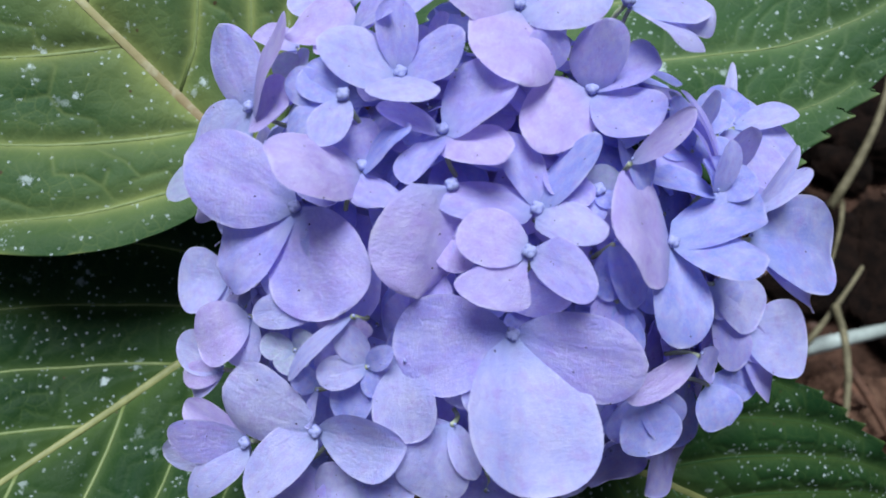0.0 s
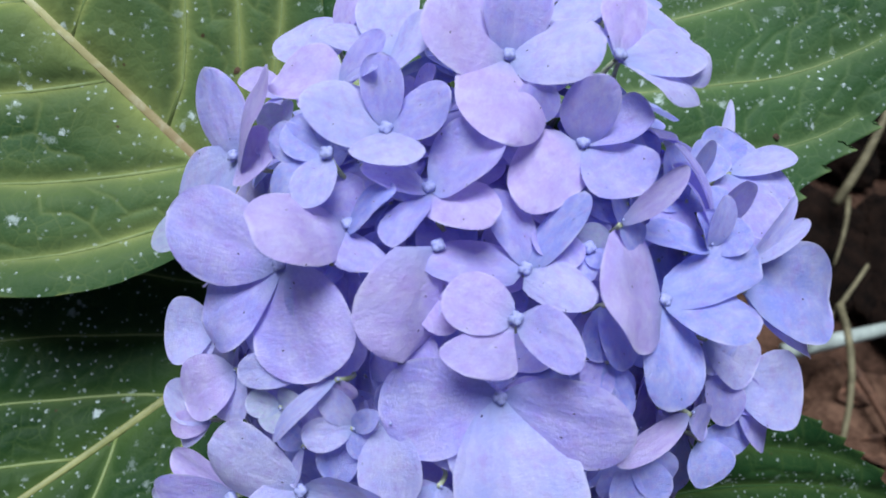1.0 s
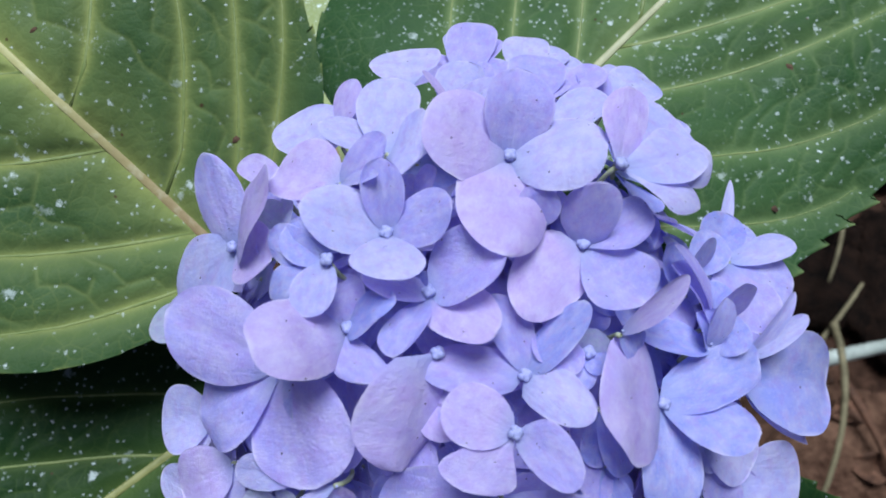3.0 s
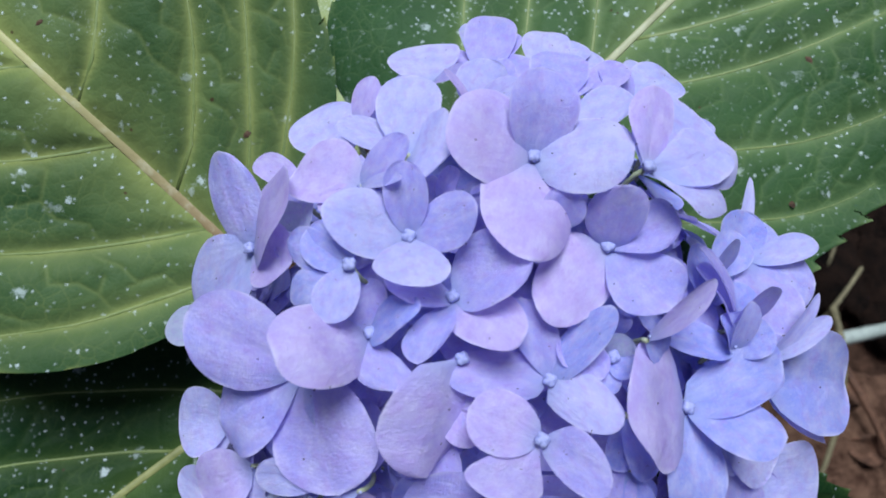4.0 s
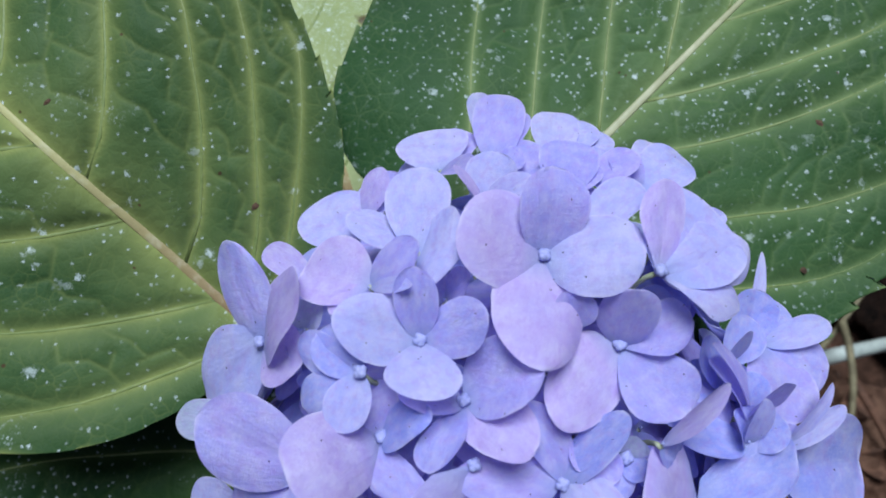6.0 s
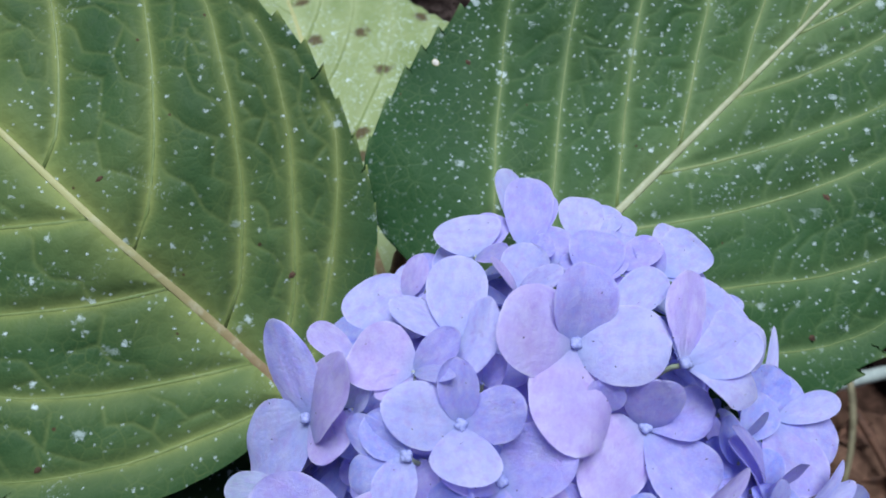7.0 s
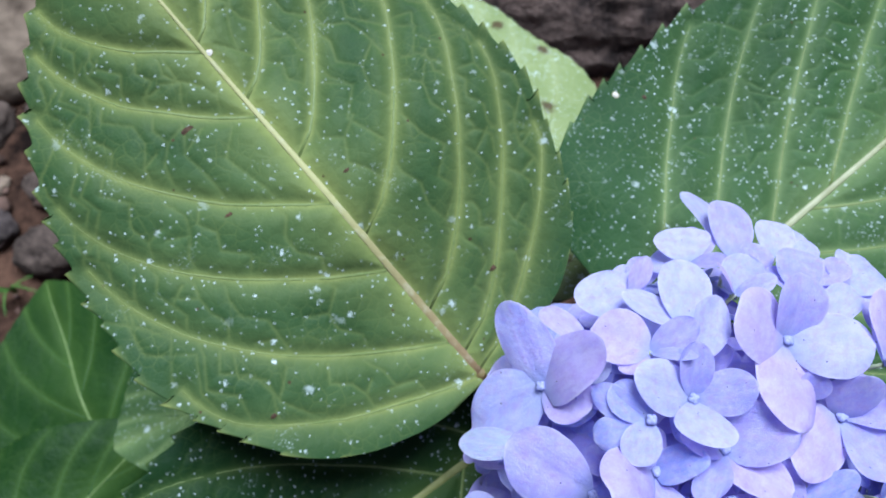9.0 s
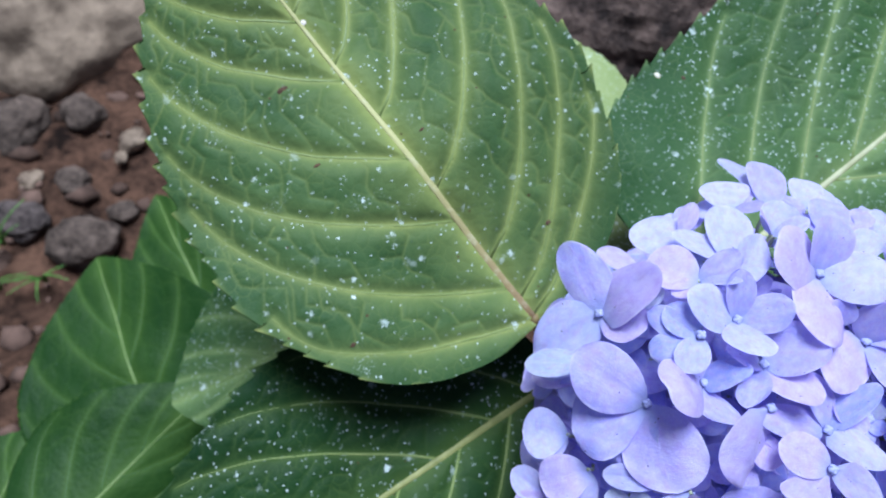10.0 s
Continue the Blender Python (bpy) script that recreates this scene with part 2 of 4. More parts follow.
ROCK_BROWN = plain_material("brown_rock", (0.022, 0.015, 0.014), (0.13, 0.098, 0.090), 24.0, 0.9, 0.03)
# near-black colour that stands for shade lying on the soil
GROUND_SHADE = plain_material("painted_ground_shade", (0.002, 0.0013, 0.0010), (0.014, 0.007, 0.0045), 30.0, 0.95, 0.02, 0.1)
DRY_SOIL = plain_material("dry_soil", (0.034, 0.016, 0.010), (0.145, 0.080, 0.052), 22.0, 0.95, 0.012, 0.1)
BARK = plain_material("rough_rock", (0.016, 0.010, 0.009), (0.15, 0.10, 0.082), 20.0, 0.9, 0.03)
STRAW = plain_material("dry_straw", (0.09, 0.075, 0.04), (0.22, 0.19, 0.11), 40.0, 0.7, 0.001)
STRAW_WHITE = plain_material("bleached_straw", (0.24, 0.27, 0.24), (0.42, 0.46, 0.42), 30.0, 0.7, 0.001)
DEAD = plain_material("dead_leaf", (0.05, 0.024, 0.015), (0.15, 0.072, 0.042), 45.0, 0.8, 0.002)
BITE = plain_material("brown_bite", (0.035, 0.018, 0.010), (0.10, 0.055, 0.03), 400.0, 0.8)
CHALK = plain_material("chalk_scar", (0.50, 0.44, 0.38), (0.68, 0.62, 0.56), 300.0, 0.7)
GRASS = plain_material("grass_blade", (0.05, 0.13, 0.02), (0.10, 0.22, 0.04), 30.0, 0.6)


# ---- mesh helpers ----
def link_part(name, mesh, material, parent=None, label=""):
    ob = new(name, mesh)
    if material:
        mesh.materials.append(material)
    mesh.polygons.foreach_set("use_smooth", [True] * len(mesh.polygons))
    if parent:
        ob.parent = parent
    return tagged(ob, label)


def grid_mesh(name, pts, uvs=None, close=False):
    """A mesh over an array of points with rows and columns."""
    nu, nv = pts.shape[:2]
    idx = np.arange(nu * nv).reshape(nu, nv)
    if close:
        idx = np.concatenate([idx, idx[:, :1]], 1)
    quads = np.stack([idx[:-1, :-1], idx[:-1, 1:], idx[1:, 1:], idx[1:, :-1]], -1).reshape(-1, 4)
    mesh = bpy.data.meshes.new(name)
    mesh.from_pydata(pts.reshape(-1, 3).tolist(), [], quads.tolist())
    if uvs is not None:
        layer = mesh.uv_layers.new(name="UVMap")
        layer.data.foreach_set("uv", uvs.reshape(-1, 2)[quads.reshape(-1)].reshape(-1).astype(np.float32))
    return mesh


def tube_mesh(name, path, radii, sides=8, flat=1.0):
    """A round tube along a path, closed to points at its ends."""
    path = [Vector(p) for p in path]
    rings = []
    for i, p in enumerate(path):
        d = (path[min(i + 1, len(path) - 1)] - path[max(i - 1, 0)]).normalized()
        a = d.orthogonal().normalized()
        if abs(d.z) < 0.9:
            a = d.cross(Vector((0, 0, 1))).normalized()
        b = d.cross(a)
        rings.append([p + radii[i] * (math.cos(k * math.tau / sides) * a + math.sin(k * math.tau / sides) * flat * b) for k in range(sides)])
    rings = [[path[0]] * sides] + rings + [[path[-1]] * sides]
    return grid_mesh(name, np.array([[list(q) for q in r] for r in rings]), None, True)


def bend(a, b, sag, n=9):
    """Points from a to b, bowed by sag."""
    a, b, sag = Vector(a), Vector(b), Vector(sag)
    return [a.lerp(b, k / (n - 1)) + sag * 4 * (k / (n - 1)) * (1 - k / (n - 1)) for k in range(n)]


# ---- ground ----
def build_ground():
    s = np.sinh(np.linspace(-6.2, 6.2, 150)) / math.sinh(6.2) * 120
    xs, ys = np.meshgrid(s, s + 0.5)
    zs = np.zeros_like(xs)
    for i in range(xs.shape[0]):
        for j in range(xs.shape[1]):
            x, y = xs[i, j], ys[i, j]
            if abs(x) < 6 and abs(y - 0.5) < 6:
                zs[i, j] = 0.05 * noise.noise((x * 2.3, y * 2.3, 0)) + 0.022 * noise.noise((x * 9, y * 9, 3)) + 0.012 * noise.noise((x * 25, y * 25, 7))
    mesh = grid_mesh("ground", np.stack([xs, ys, zs + GROUND], -1))
    ob = link_part("ground", mesh, SOIL)
    tagged(ob, "bare brown garden soil with small clods", "ground", kind="structure")


build_ground()


def stone(place, size, material, seed, label, squash=0.6, turn=0.0, name="stone"):
    bm = bmesh.new()
    bmesh.ops.create_icosphere(bm, subdivisions=4, radius=1.0)
    for v in bm.verts:
        p = v.co.copy()
        k = 1 + 0.28 * noise.noise(p * 1.1 + Vector((seed, 0, 0))) + 0.12 * noise.noise(p * 3.1 + Vector((0, seed, 0))) + 0.05 * noise.noise(p * 8 + Vector((0, 0, seed)))
        v.co = Vector((p.x * size * k, p.y * size * 0.78 * k, p.z * size * squash * k))
    mesh = bpy.data.meshes.new(name)
    bm.to_mesh(mesh)
    bm.free()
    ob = link_part(name, mesh, material)
    ob.matrix_world = pose(place[0], place[1], place[2] + size * squash * 0.12, 0, 0, turn)
    return tagged(ob, label, "stone")


def strata_rock(place, size, label):
    """A broad rock with wavy ledges, steeper towards its foot."""
    bm = bmesh.new()
    bmesh.ops.create_icosphere(bm, subdivisions=6, radius=1.0)
    for v in bm.verts:
        p = v.co.copy()
        k = 1 + 0.16 * noise.noise(p * 1.3) + 0.07 * noise.noise(p * 3.7)
        band = p.z * 9 + 1.6 * noise.noise((p.x * 2.0, p.y * 2.0, 4)) + 0.7 * noise.noise((p.x * 6, p.y * 6, 9))
        k += 0.045 * abs(math.sin(band)) + 0.03 * noise.noise((p.x * 11, p.y * 11, p.z * 26))
        v.co = Vector((p.x * size * k, p.y * size * 0.62 * k, p.z * size * 0.55 * k))
    mesh = bpy.data.meshes.new("rock")
    bm.to_mesh(mesh)
    bm.free()
    ob = link_part("rock", mesh, BARK)
    ob.matrix_world = pose(*place, 0, 0, 8)
    return tagged(ob, label, "stone")


# ---- leaves ----
def outline(u, peak, round_base=0.5, round_tip=0.85):
    k = math.log(0.5) / math.log(peak)
    s = math.sin(math.pi * min(max(u, 0.0), 1.0) ** k)
    return max(s, 0.0) ** (round_base if u < peak else round_tip)


def leaf(base, tip, normal, width, joint, material=LEAF, peak=0.42, fold=0.10, droop=0.10, runs=(((0.03, 0.42), (0.12, 0.60), (0.25, 0.70), (0.39, 0.79), (0.55, 0.87), (0.70, 0.93)), ((0.05, 0.46), (0.16, 0.62), (0.30, 0.73), (0.45, 0.82), (0.60, 0.89), (0.74, 0.94))),
         teeth=25, seed=1, label="", relief=0.0016, name="hydrangea_leaf", nu=300, nv=150, plump=0.0, round_base=0.5, asym=1.0, tooth=0.0021, powers=(2.0, 1.6), round_tip=0.85, veins=None, rib_mat=None, cup=0.0, arch=0.0, hook=(0.0, 0.0)):
    base, tip = Vector(base), Vector(tip)
    along = (tip - base)
    length = along.length
    y = along.normalized()
    z = Vector(normal)
    z = (z - z.dot(y) * y).normalized()
    x = y.cross(z)
    m = Matrix((x, y, z)).transposed().to_4x4()
    m.translation = base
    rng = random.Random(seed)
    half = width / 2

    def lift(w, v):
        """Height of the blade over its flat plan."""
        u = v / length
        return (fold - cup * u) * abs(w) + arch * u * (1 - u) - plump * w * w / half - droop * length * u * u + 0.006 * noise.noise((w * 18 + seed, v * 18, seed))

    # side veins as lines in the plan
    lines = []
    for side, ends, power, turn in zip((-1, 1), runs, powers, hook):
        for first, last in ends:
            pts = []
            reach = 0.95 * half * outline(last, peak, round_base, round_tip) * (asym if side > 0 else 1.0)
            for k in range(15):
                r = k / 14
                w = reach * (turn * (1 - math.exp(-r / 0.05)) + (1 - turn) * (1 - (1 - r) ** power))
                wob = 0.0016 * noise.noise((r * 5, first * 40 + side, seed)) * min(1, 3 * r)
                pts.append((side * w, (first + (last - first) * r) * length + wob))
            lines.append(pts)
    segs = np.array([(*a, *b) for pts in lines for a, b in zip(pts, pts[1:])])
    # cross veins between neighbouring side veins, bent and forked
    cross = []
    for a, b in zip(lines, lines[1:]):
        if a[5][0] * b[5][0] < 0:
            continue
        k = rng.uniform(0.12, 0.2)
        while k < 1.0:
            q = min(k + rng.uniform(-0.02, 0.10), 0.99)
            ia, ib = k * 14, q * 14
            pa = np.array(a[int(ia)]) + (np.array(a[min(int(ia) + 1, 14)]) - np.array(a[int(ia)])) * (ia % 1)
            pb = np.array(b[int(ib)]) + (np.array(b[min(int(ib) + 1, 14)]) - np.array(b[int(ib)])) * (ib % 1)
            side = np.array((pb[1] - pa[1], pa[0] - pb[0]))
            chain = [pa] + [pa + (pb - pa) * f + side * rng.uniform(-0.16, 0.16) for f in (0.22, 0.42, 0.62, 0.8)] + [pb]
            cross += [(*c, *d) for c, d in zip(chain, chain[1:])]
            if rng.random() < 0.7:
                f = rng.randint(1, 3)
                stop = chain[f] + side * rng.choice((-1, 1)) * rng.uniform(0.15, 0.3) + (pb - pa) * rng.uniform(0.05, 0.25)
                cross.append((*chain[f], *stop))
            k += rng.uniform(0.08, 0.14) * (1.4 - 0.5 * k)
    cross = np.array(cross)

    us = (np.arange(nu + 1) / nu) ** 0.9
    vs = np.linspace(-1, 1, nv + 1)
    plan, points = np.zeros((nu + 1, nv + 1, 2)), np.zeros((nu + 1, nv + 1))
    for i, u in enumerate(us):
        hw = half * outline(u, peak, round_base, round_tip)
        rises = []
        for side in (0, 1):
            phase = (u * teeth + 0.35 * side + 0.5 * noise.noise((u * 8, seed * 3.1 + 7 * side, 5))) % 1.0
            size = tooth * (0.8 + 0.5 * noise.noise((u * 14, seed, 3 + side))) * min(1, 12 * u, 14 * (1 - u))
            rises.append(size * ((phase / 0.82) ** 1.7 if phase < 0.82 else (1 - phase) / 0.18))
        wav = 1 + 0.025 * noise.noise((u * 7, seed, 0))
        for j, v in enumerate(vs):
            rise = rises[int(v > 0)] * abs(v) ** 10
            points[i, j] = abs(v) ** 60 * min(1.0, 1.6 * (rise / tooth) ** 2)
            plan[i, j] = (v * (asym if v > 0 else 1.0) * hw * wav + math.copysign(rise, v), u * length + rise * 0.9)
    flat = plan.reshape(-1, 2)

    def from_lines(some):
        a, b = some[:, :2], some[:, 2:]
        ab = b - a
        far = np.full(len(flat), 9.0)
        for k in range(len(some)):
            t = np.clip(((flat - a[k]) @ ab[k]) / max(ab[k] @ ab[k], 1e-12), 0, 1)
            far = np.minimum(far, np.linalg.norm(flat - a[k] - t[:, None] * ab[k], axis=1))
        return far

    dist, thin_dist = from_lines(segs), from_lines(cross)
    rib = np.abs(flat[:, 0])
    both = np.minimum(dist, rib)
    puff = 0.6 * relief * (1 - np.exp(-(both / 0.0045) ** 2))
    pts = np.array([(w, v, lift(w, v)) for w, v in flat])
    pts[:, 2] += puff + relief * (0.30 * (1 - np.exp(-(thin_dist / 0.0030) ** 1.3)) + 0.20 * (1 - np.exp(-thin_dist / 0.0007))) * (1 - np.exp(-(both / 0.0035) ** 2)) + (1 - np.exp(-(both / 0.002) ** 2)) * np.array([0.0003 * noise.noise((w * 110, v * 110, seed)) for w, v in flat])
    mesh = grid_mesh("blade", pts.reshape(nu + 1, nv + 1, 3), (flat + seed * 0.37).reshape(nu + 1, nv + 1, 2))
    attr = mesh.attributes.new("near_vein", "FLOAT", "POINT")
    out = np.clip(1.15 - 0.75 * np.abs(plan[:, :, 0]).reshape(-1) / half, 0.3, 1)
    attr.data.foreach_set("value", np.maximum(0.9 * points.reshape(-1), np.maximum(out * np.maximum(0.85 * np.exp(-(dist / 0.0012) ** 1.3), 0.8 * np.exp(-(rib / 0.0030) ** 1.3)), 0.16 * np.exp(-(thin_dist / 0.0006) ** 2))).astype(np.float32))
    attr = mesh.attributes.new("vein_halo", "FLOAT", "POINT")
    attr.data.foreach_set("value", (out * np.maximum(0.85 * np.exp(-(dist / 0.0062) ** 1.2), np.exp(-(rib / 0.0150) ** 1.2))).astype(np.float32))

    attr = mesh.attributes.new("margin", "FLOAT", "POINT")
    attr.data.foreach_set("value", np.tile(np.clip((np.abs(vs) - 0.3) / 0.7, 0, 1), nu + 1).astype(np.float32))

    thing = new(name)
    thing.matrix_world = m
    tagged(thing, label, "leaf", "hydrangea leaves")
    blade = link_part("blade", mesh, material, thing)
    sol = blade.modifiers.new("thickness", "SOLIDIFY")
    sol.thickness, sol.offset = 0.0005, -1
    # midrib: a rounded ridge that thins towards the tip
    n = 24
    path = [(0, length * k / n * 0.98, lift(0, length * k / n * 0.98) + 0.0002) for k in range(n + 1)]
    link_part("midrib", tube_mesh("midrib", path, [length * (0.0074 * (1 - k / n) ** 0.95 + 0.0012) for k in range(n + 1)], 8, 0.2), rib_mat or RIB, thing)
    for pts_ in lines:
        path = [(w, v, lift(w, v) + 0.00005) for w, v in pts_]
        rad = [length * (0.0024 * (1 - k / 15) ** 1.2 + 0.0002) for k in range(15)]
        link_part("vein", tube_mesh("vein", path, rad, 8, 0.2), veins or VEIN, thing)
    # stalk down to the stem
    inv = m.inverted()
    j = inv @ Vector(joint)
    p0 = Vector((0, length * 0.02, lift(0, 0)))
    link_part("stalk", tube_mesh("stalk", bend(p0, j, (0, 0, -0.12 * j.length)), [length * 0.011] * 9, 8), PETIOLE, thing)
    return thing


# ---- flower head ----
CORE = Vector((0.010, 0.062, 0.105))
head = new("hydrangea_flower_head")
head.matrix_world = pose(*CORE)
tagged(head, "round blue and lilac hydrangea flower head on its stem", "flower")


def petal_mesh(L, W, cup, peak, shear, seed):
    """A petal along +y: widest at peak, cupped across, with one side drawn forward by shear."""
    nu, nv = 16, 14
    rng = random.Random(seed)
    front, uvs = np.zeros((nu + 1, nv + 1, 3)), np.zeros((nu + 1, nv + 1, 2))
    q = rng.uniform(0.40, 0.54)
    p = q * peak / (1 - peak)
    top = peak ** p * (1 - peak) ** q
    tilt, roll, crease = rng.uniform(-0.05, 0.05), rng.uniform(-0.10, 0.06), rng.uniform(0.02, 0.08)
    side, lip = rng.choice((-1, 1)), rng.uniform(-0.10, 0.22)
    for i in range(nu + 1):
        u = 1 - (1 - i / nu) ** 1.6
        s = (u ** p * (1 - u) ** q) / top + 0.06 * (1 - u) ** 2 * (u < 0.5)
        for j in range(nv + 1):
            v = 2 * j / nv - 1
            x = v * s * W / 2 + tilt * W * u * (1 - u)
            y = u * L + min(s, 1.0) * L * (shear * v * min(u / peak, 1.0) - 0.04 * v * v * u)
            z = cup * W * v * v * s * (0.5 + 0.5 * u) + 0.05 * L * math.sin(math.pi * u)
            z += roll * L * max(u - 0.6, 0) ** 2 * 5 - crease * W * (1 - abs(v)) ** 3 * u * (1 - u) * 2
            z += 0.07 * W * u * noise.noise((x * 90 + seed, y * 90, seed * 0.7)) + 0.03 * W * u * v * v * min(s, 1.0) * math.sin(7 * u + 2.5 * v + seed)
            z += lip * W * max(v * side - 0.25, 0) ** 2 * min(s, 1.0) * u
            front[i, j] = (x, y, z)
            uvs[i, j] = (0.5 + v * s * 0.5, u)
    return grid_mesh("petal", front, uvs)


grown = [0]


def floret(centre, normal, petals, knob=True):
    """One floret: a small round centre on its stalk, and petals given by tip, width, twist, cup, widest point, shear and colour."""
    c, n = Vector(centre), Vector(normal).normalized()
    grown[0] += 1
    bm = bmesh.new()
    for q in range(5 if knob else 1):
        at = Vector((0, 0, -0.0001)) if q == 4 else Vector((math.cos(q * math.pi / 2 + 0.6), math.sin(q * math.pi / 2 + 0.6), 0.2)) * 0.0007
        bmesh.ops.create_icosphere(bm, subdivisions=1, radius=0.0015 if q == 4 else 0.0010 if knob else 0.0004, matrix=Matrix.Translation(at))
    mesh = bpy.data.meshes.new("floret")
    bm.to_mesh(mesh)
    bm.free()
    button = link_part("floret", mesh, BUTTON, head)
    m = n.to_track_quat("Z", "Y").to_matrix().to_4x4()
    m.translation = c - CORE + n * 0.0008
    button.matrix_local = m
    inv = m.inverted()
    link_part("floret_stalk", tube_mesh("floret_stalk", bend((0, 0, -0.001), Vector((0, 0, -0.014)), (0.001, 0, 0), 5), [0.0006] * 5, 5), PEDICEL, button)
    for k, (x, y, z, W, twist, cup, peak, shear, colour) in enumerate(petals):
        d = Vector((x, y, z)) - c
        L = d.length
        ya = d.normalized()
        xa = ya.cross(n).normalized()
        za = xa.cross(ya)
        xa, za = Matrix.Rotation(radians(twist), 3, ya) @ xa, Matrix.Rotation(radians(twist), 3, ya) @ za
        pm = Matrix((xa, ya, za)).transposed().to_4x4()
        pm.translation = c - CORE - n * (0.0004 + 0.0003 * (k % 2))
        petal = link_part("petal", petal_mesh(L, W, cup, peak, shear, grown[0] * 7 + k), PETALS[colour], button)
        petal.matrix_local = inv @ pm


# florets whose centres show
floret((0.0195, 0.0993, 0.1861), (0.10, 0.02, 1.00), [(0.0015, 0.1039, 0.1984, 0.0214, -5, -0.09, 0.54, -0.05, 'pink'), (0.0221, 0.1150, 0.1975, 0.0160, 12, 0.10, 0.62, 0.01, 'lilac'), (0.0386, 0.0975, 0.1955, 0.0198, -4, -0.18, 0.57, -0.02, 'pale'), (0.0159, 0.0738, 0.1924, 0.0220, -15, -0.20, 0.46, 0.04, 'pink')])
floret((0.0352, 0.0809, 0.1785), (-0.17, 0.22, 0.96), [(0.0177, 0.0669, 0.1832, 0.0165, -23, -0.09, 0.50, -0.13, 'pink'), (0.0362, 0.0895, 0.1932, 0.0125, 17, -0.14, 0.57, 0.10, 'lilac'), (0.0496, 0.0839, 0.1852, 0.0120, 8, 0.25, 0.72, -0.07, 'lilac'), (0.0448, 0.0645, 0.1849, 0.0158, 5, 0.16, 0.69, 0.00, 'lilac')])
floret((-0.0075, 0.0825, 0.1843), (-0.08, -0.26, 0.96), [(-0.0082, 0.0958, 0.1931, 0.0092, 0, 0.14, 0.63, -0.03, 'lilac'), (-0.0245, 0.0859, 0.1929, 0.0145, 15, -0.08, 0.52, 0.01, 'pale'), (0.0067, 0.0845, 0.1935, 0.0122, -15, -0.09, 0.59, -0.02, 'lilac'), (-0.0068, 0.0689, 0.1940, 0.0153, -7, -0.05, 0.68, -0.07, 'pale')])
floret((0.0012, 0.0702, 0.1799), (-0.22, 0.28, 0.93), [(0.0166, 0.0766, 0.1906, 0.0159, 10, 0.21, 0.58, 0.01, 'lilac'), (-0.0130, 0.0722, 0.1870, 0.0088, 0, 0.06, 0.60, -0.01, 'lilac'), (-0.0068, 0.0568, 0.1832, 0.0088, -2, 0.12, 0.69, 0.12, 'lilac'), (0.0144, 0.0611, 0.1884, 0.0144, -13, -0.20, 0.46, 0.11, 'pink')])
floret((0.0206, 0.0538, 0.1741), (-0.08, -0.26, 0.96), [(0.0152, 0.0701, 0.1796, 0.0099, 13, 0.09, 0.67, -0.11, 'lilac'), (0.0333, 0.0665, 0.1836, 0.0087, -26, -0.20, 0.52, 0.11, 'blue'), (-0.0017, 0.0560, 0.1785, 0.0110, 20, -0.20, 0.50, -0.05, 'lilac'), (0.0332, 0.0446, 0.1823, 0.0121, -25, -0.20, 0.45, 0.20, 'pale')])
floret((0.0508, 0.0482, 0.1669), (0.30, -0.07, 0.95), [(0.0339, 0.0491, 0.1853, 0.0276, 2, -0.07, 0.49, -0.08, 'pink'), (0.0773, 0.0576, 0.1637, 0.0137, -26, 0.25, 0.53, -0.16, 'blue'), (0.0686, 0.0403, 0.1725, 0.0146, -15, -0.12, 0.65, 0.04, 'blue'), (0.0503, 0.0250, 0.1648, 0.0158, -3, 0.04, 0.59, -0.03, 'blue')])
floret((-0.0165, 0.0641, 0.1760), (0.37, 0.29, 0.88), [(-0.0317, 0.0579, 0.1931, 0.0185, -9, -0.20, 0.56, -0.04, 'pink'), (-0.0192, 0.0756, 0.1787, 0.0120, -3, 0.06, 0.57, 0.12, 'lilac'), (-0.0063, 0.0684, 0.1871, 0.0106, -12, -0.07, 0.48, 0.12, 'blue'), (-0.0114, 0.0512, 0.1819, 0.0108, 23, -0.12, 0.73, -0.20, 'lilac')])
floret((-0.0194, 0.0760, 0.1854), (-0.26, -0.02, 0.97), [(-0.0338, 0.0842, 0.1809, 0.0088, -14, -0.06, 0.64, 0.04, 'blue'), (-0.0332, 0.0710, 0.1798, 0.0099, -1, -0.09, 0.70, 0.04, 'blue'), (-0.0247, 0.0647, 0.1840, 0.0103, 0, 0.06, 0.60, 0.00, 'pale'), (-0.0290, 0.0850, 0.1838, 0.0105, 0, 0.06, 0.60, 0.00, 'blue')])
floret((-0.0445, 0.0880, 0.1665), (-0.62, -0.10, 0.78), [(-0.0537, 0.1137, 0.1678, 0.0180, -7, -0.10, 0.57, -0.20, 'lilac'), (-0.0640, 0.0762, 0.1465, 0.0231, -7, 0.03, 0.56, -0.11, 'pale'), (-0.0315, 0.0958, 0.1894, 0.0209, -15, -0.05, 0.45, 0.13, 'pink'), (-0.0336, 0.0799, 0.1785, 0.0149, 0, 0.06, 0.60, 0.00, 'pink')])
floret((0.0143, 0.0292, 0.1647), (-0.09, -0.24, 0.97), [(-0.0113, 0.0275, 0.1618, 0.0219, -12, 0.07, 0.62, 0.00, 'lilac'), (0.0404, 0.0193, 0.1689, 0.0186, 29, 0.01, 0.63, 0.10, 'lilac'), (0.0175, -0.0030, 0.1573, 0.0283, -19, 0.20, 0.62, -0.05, 'pale')])
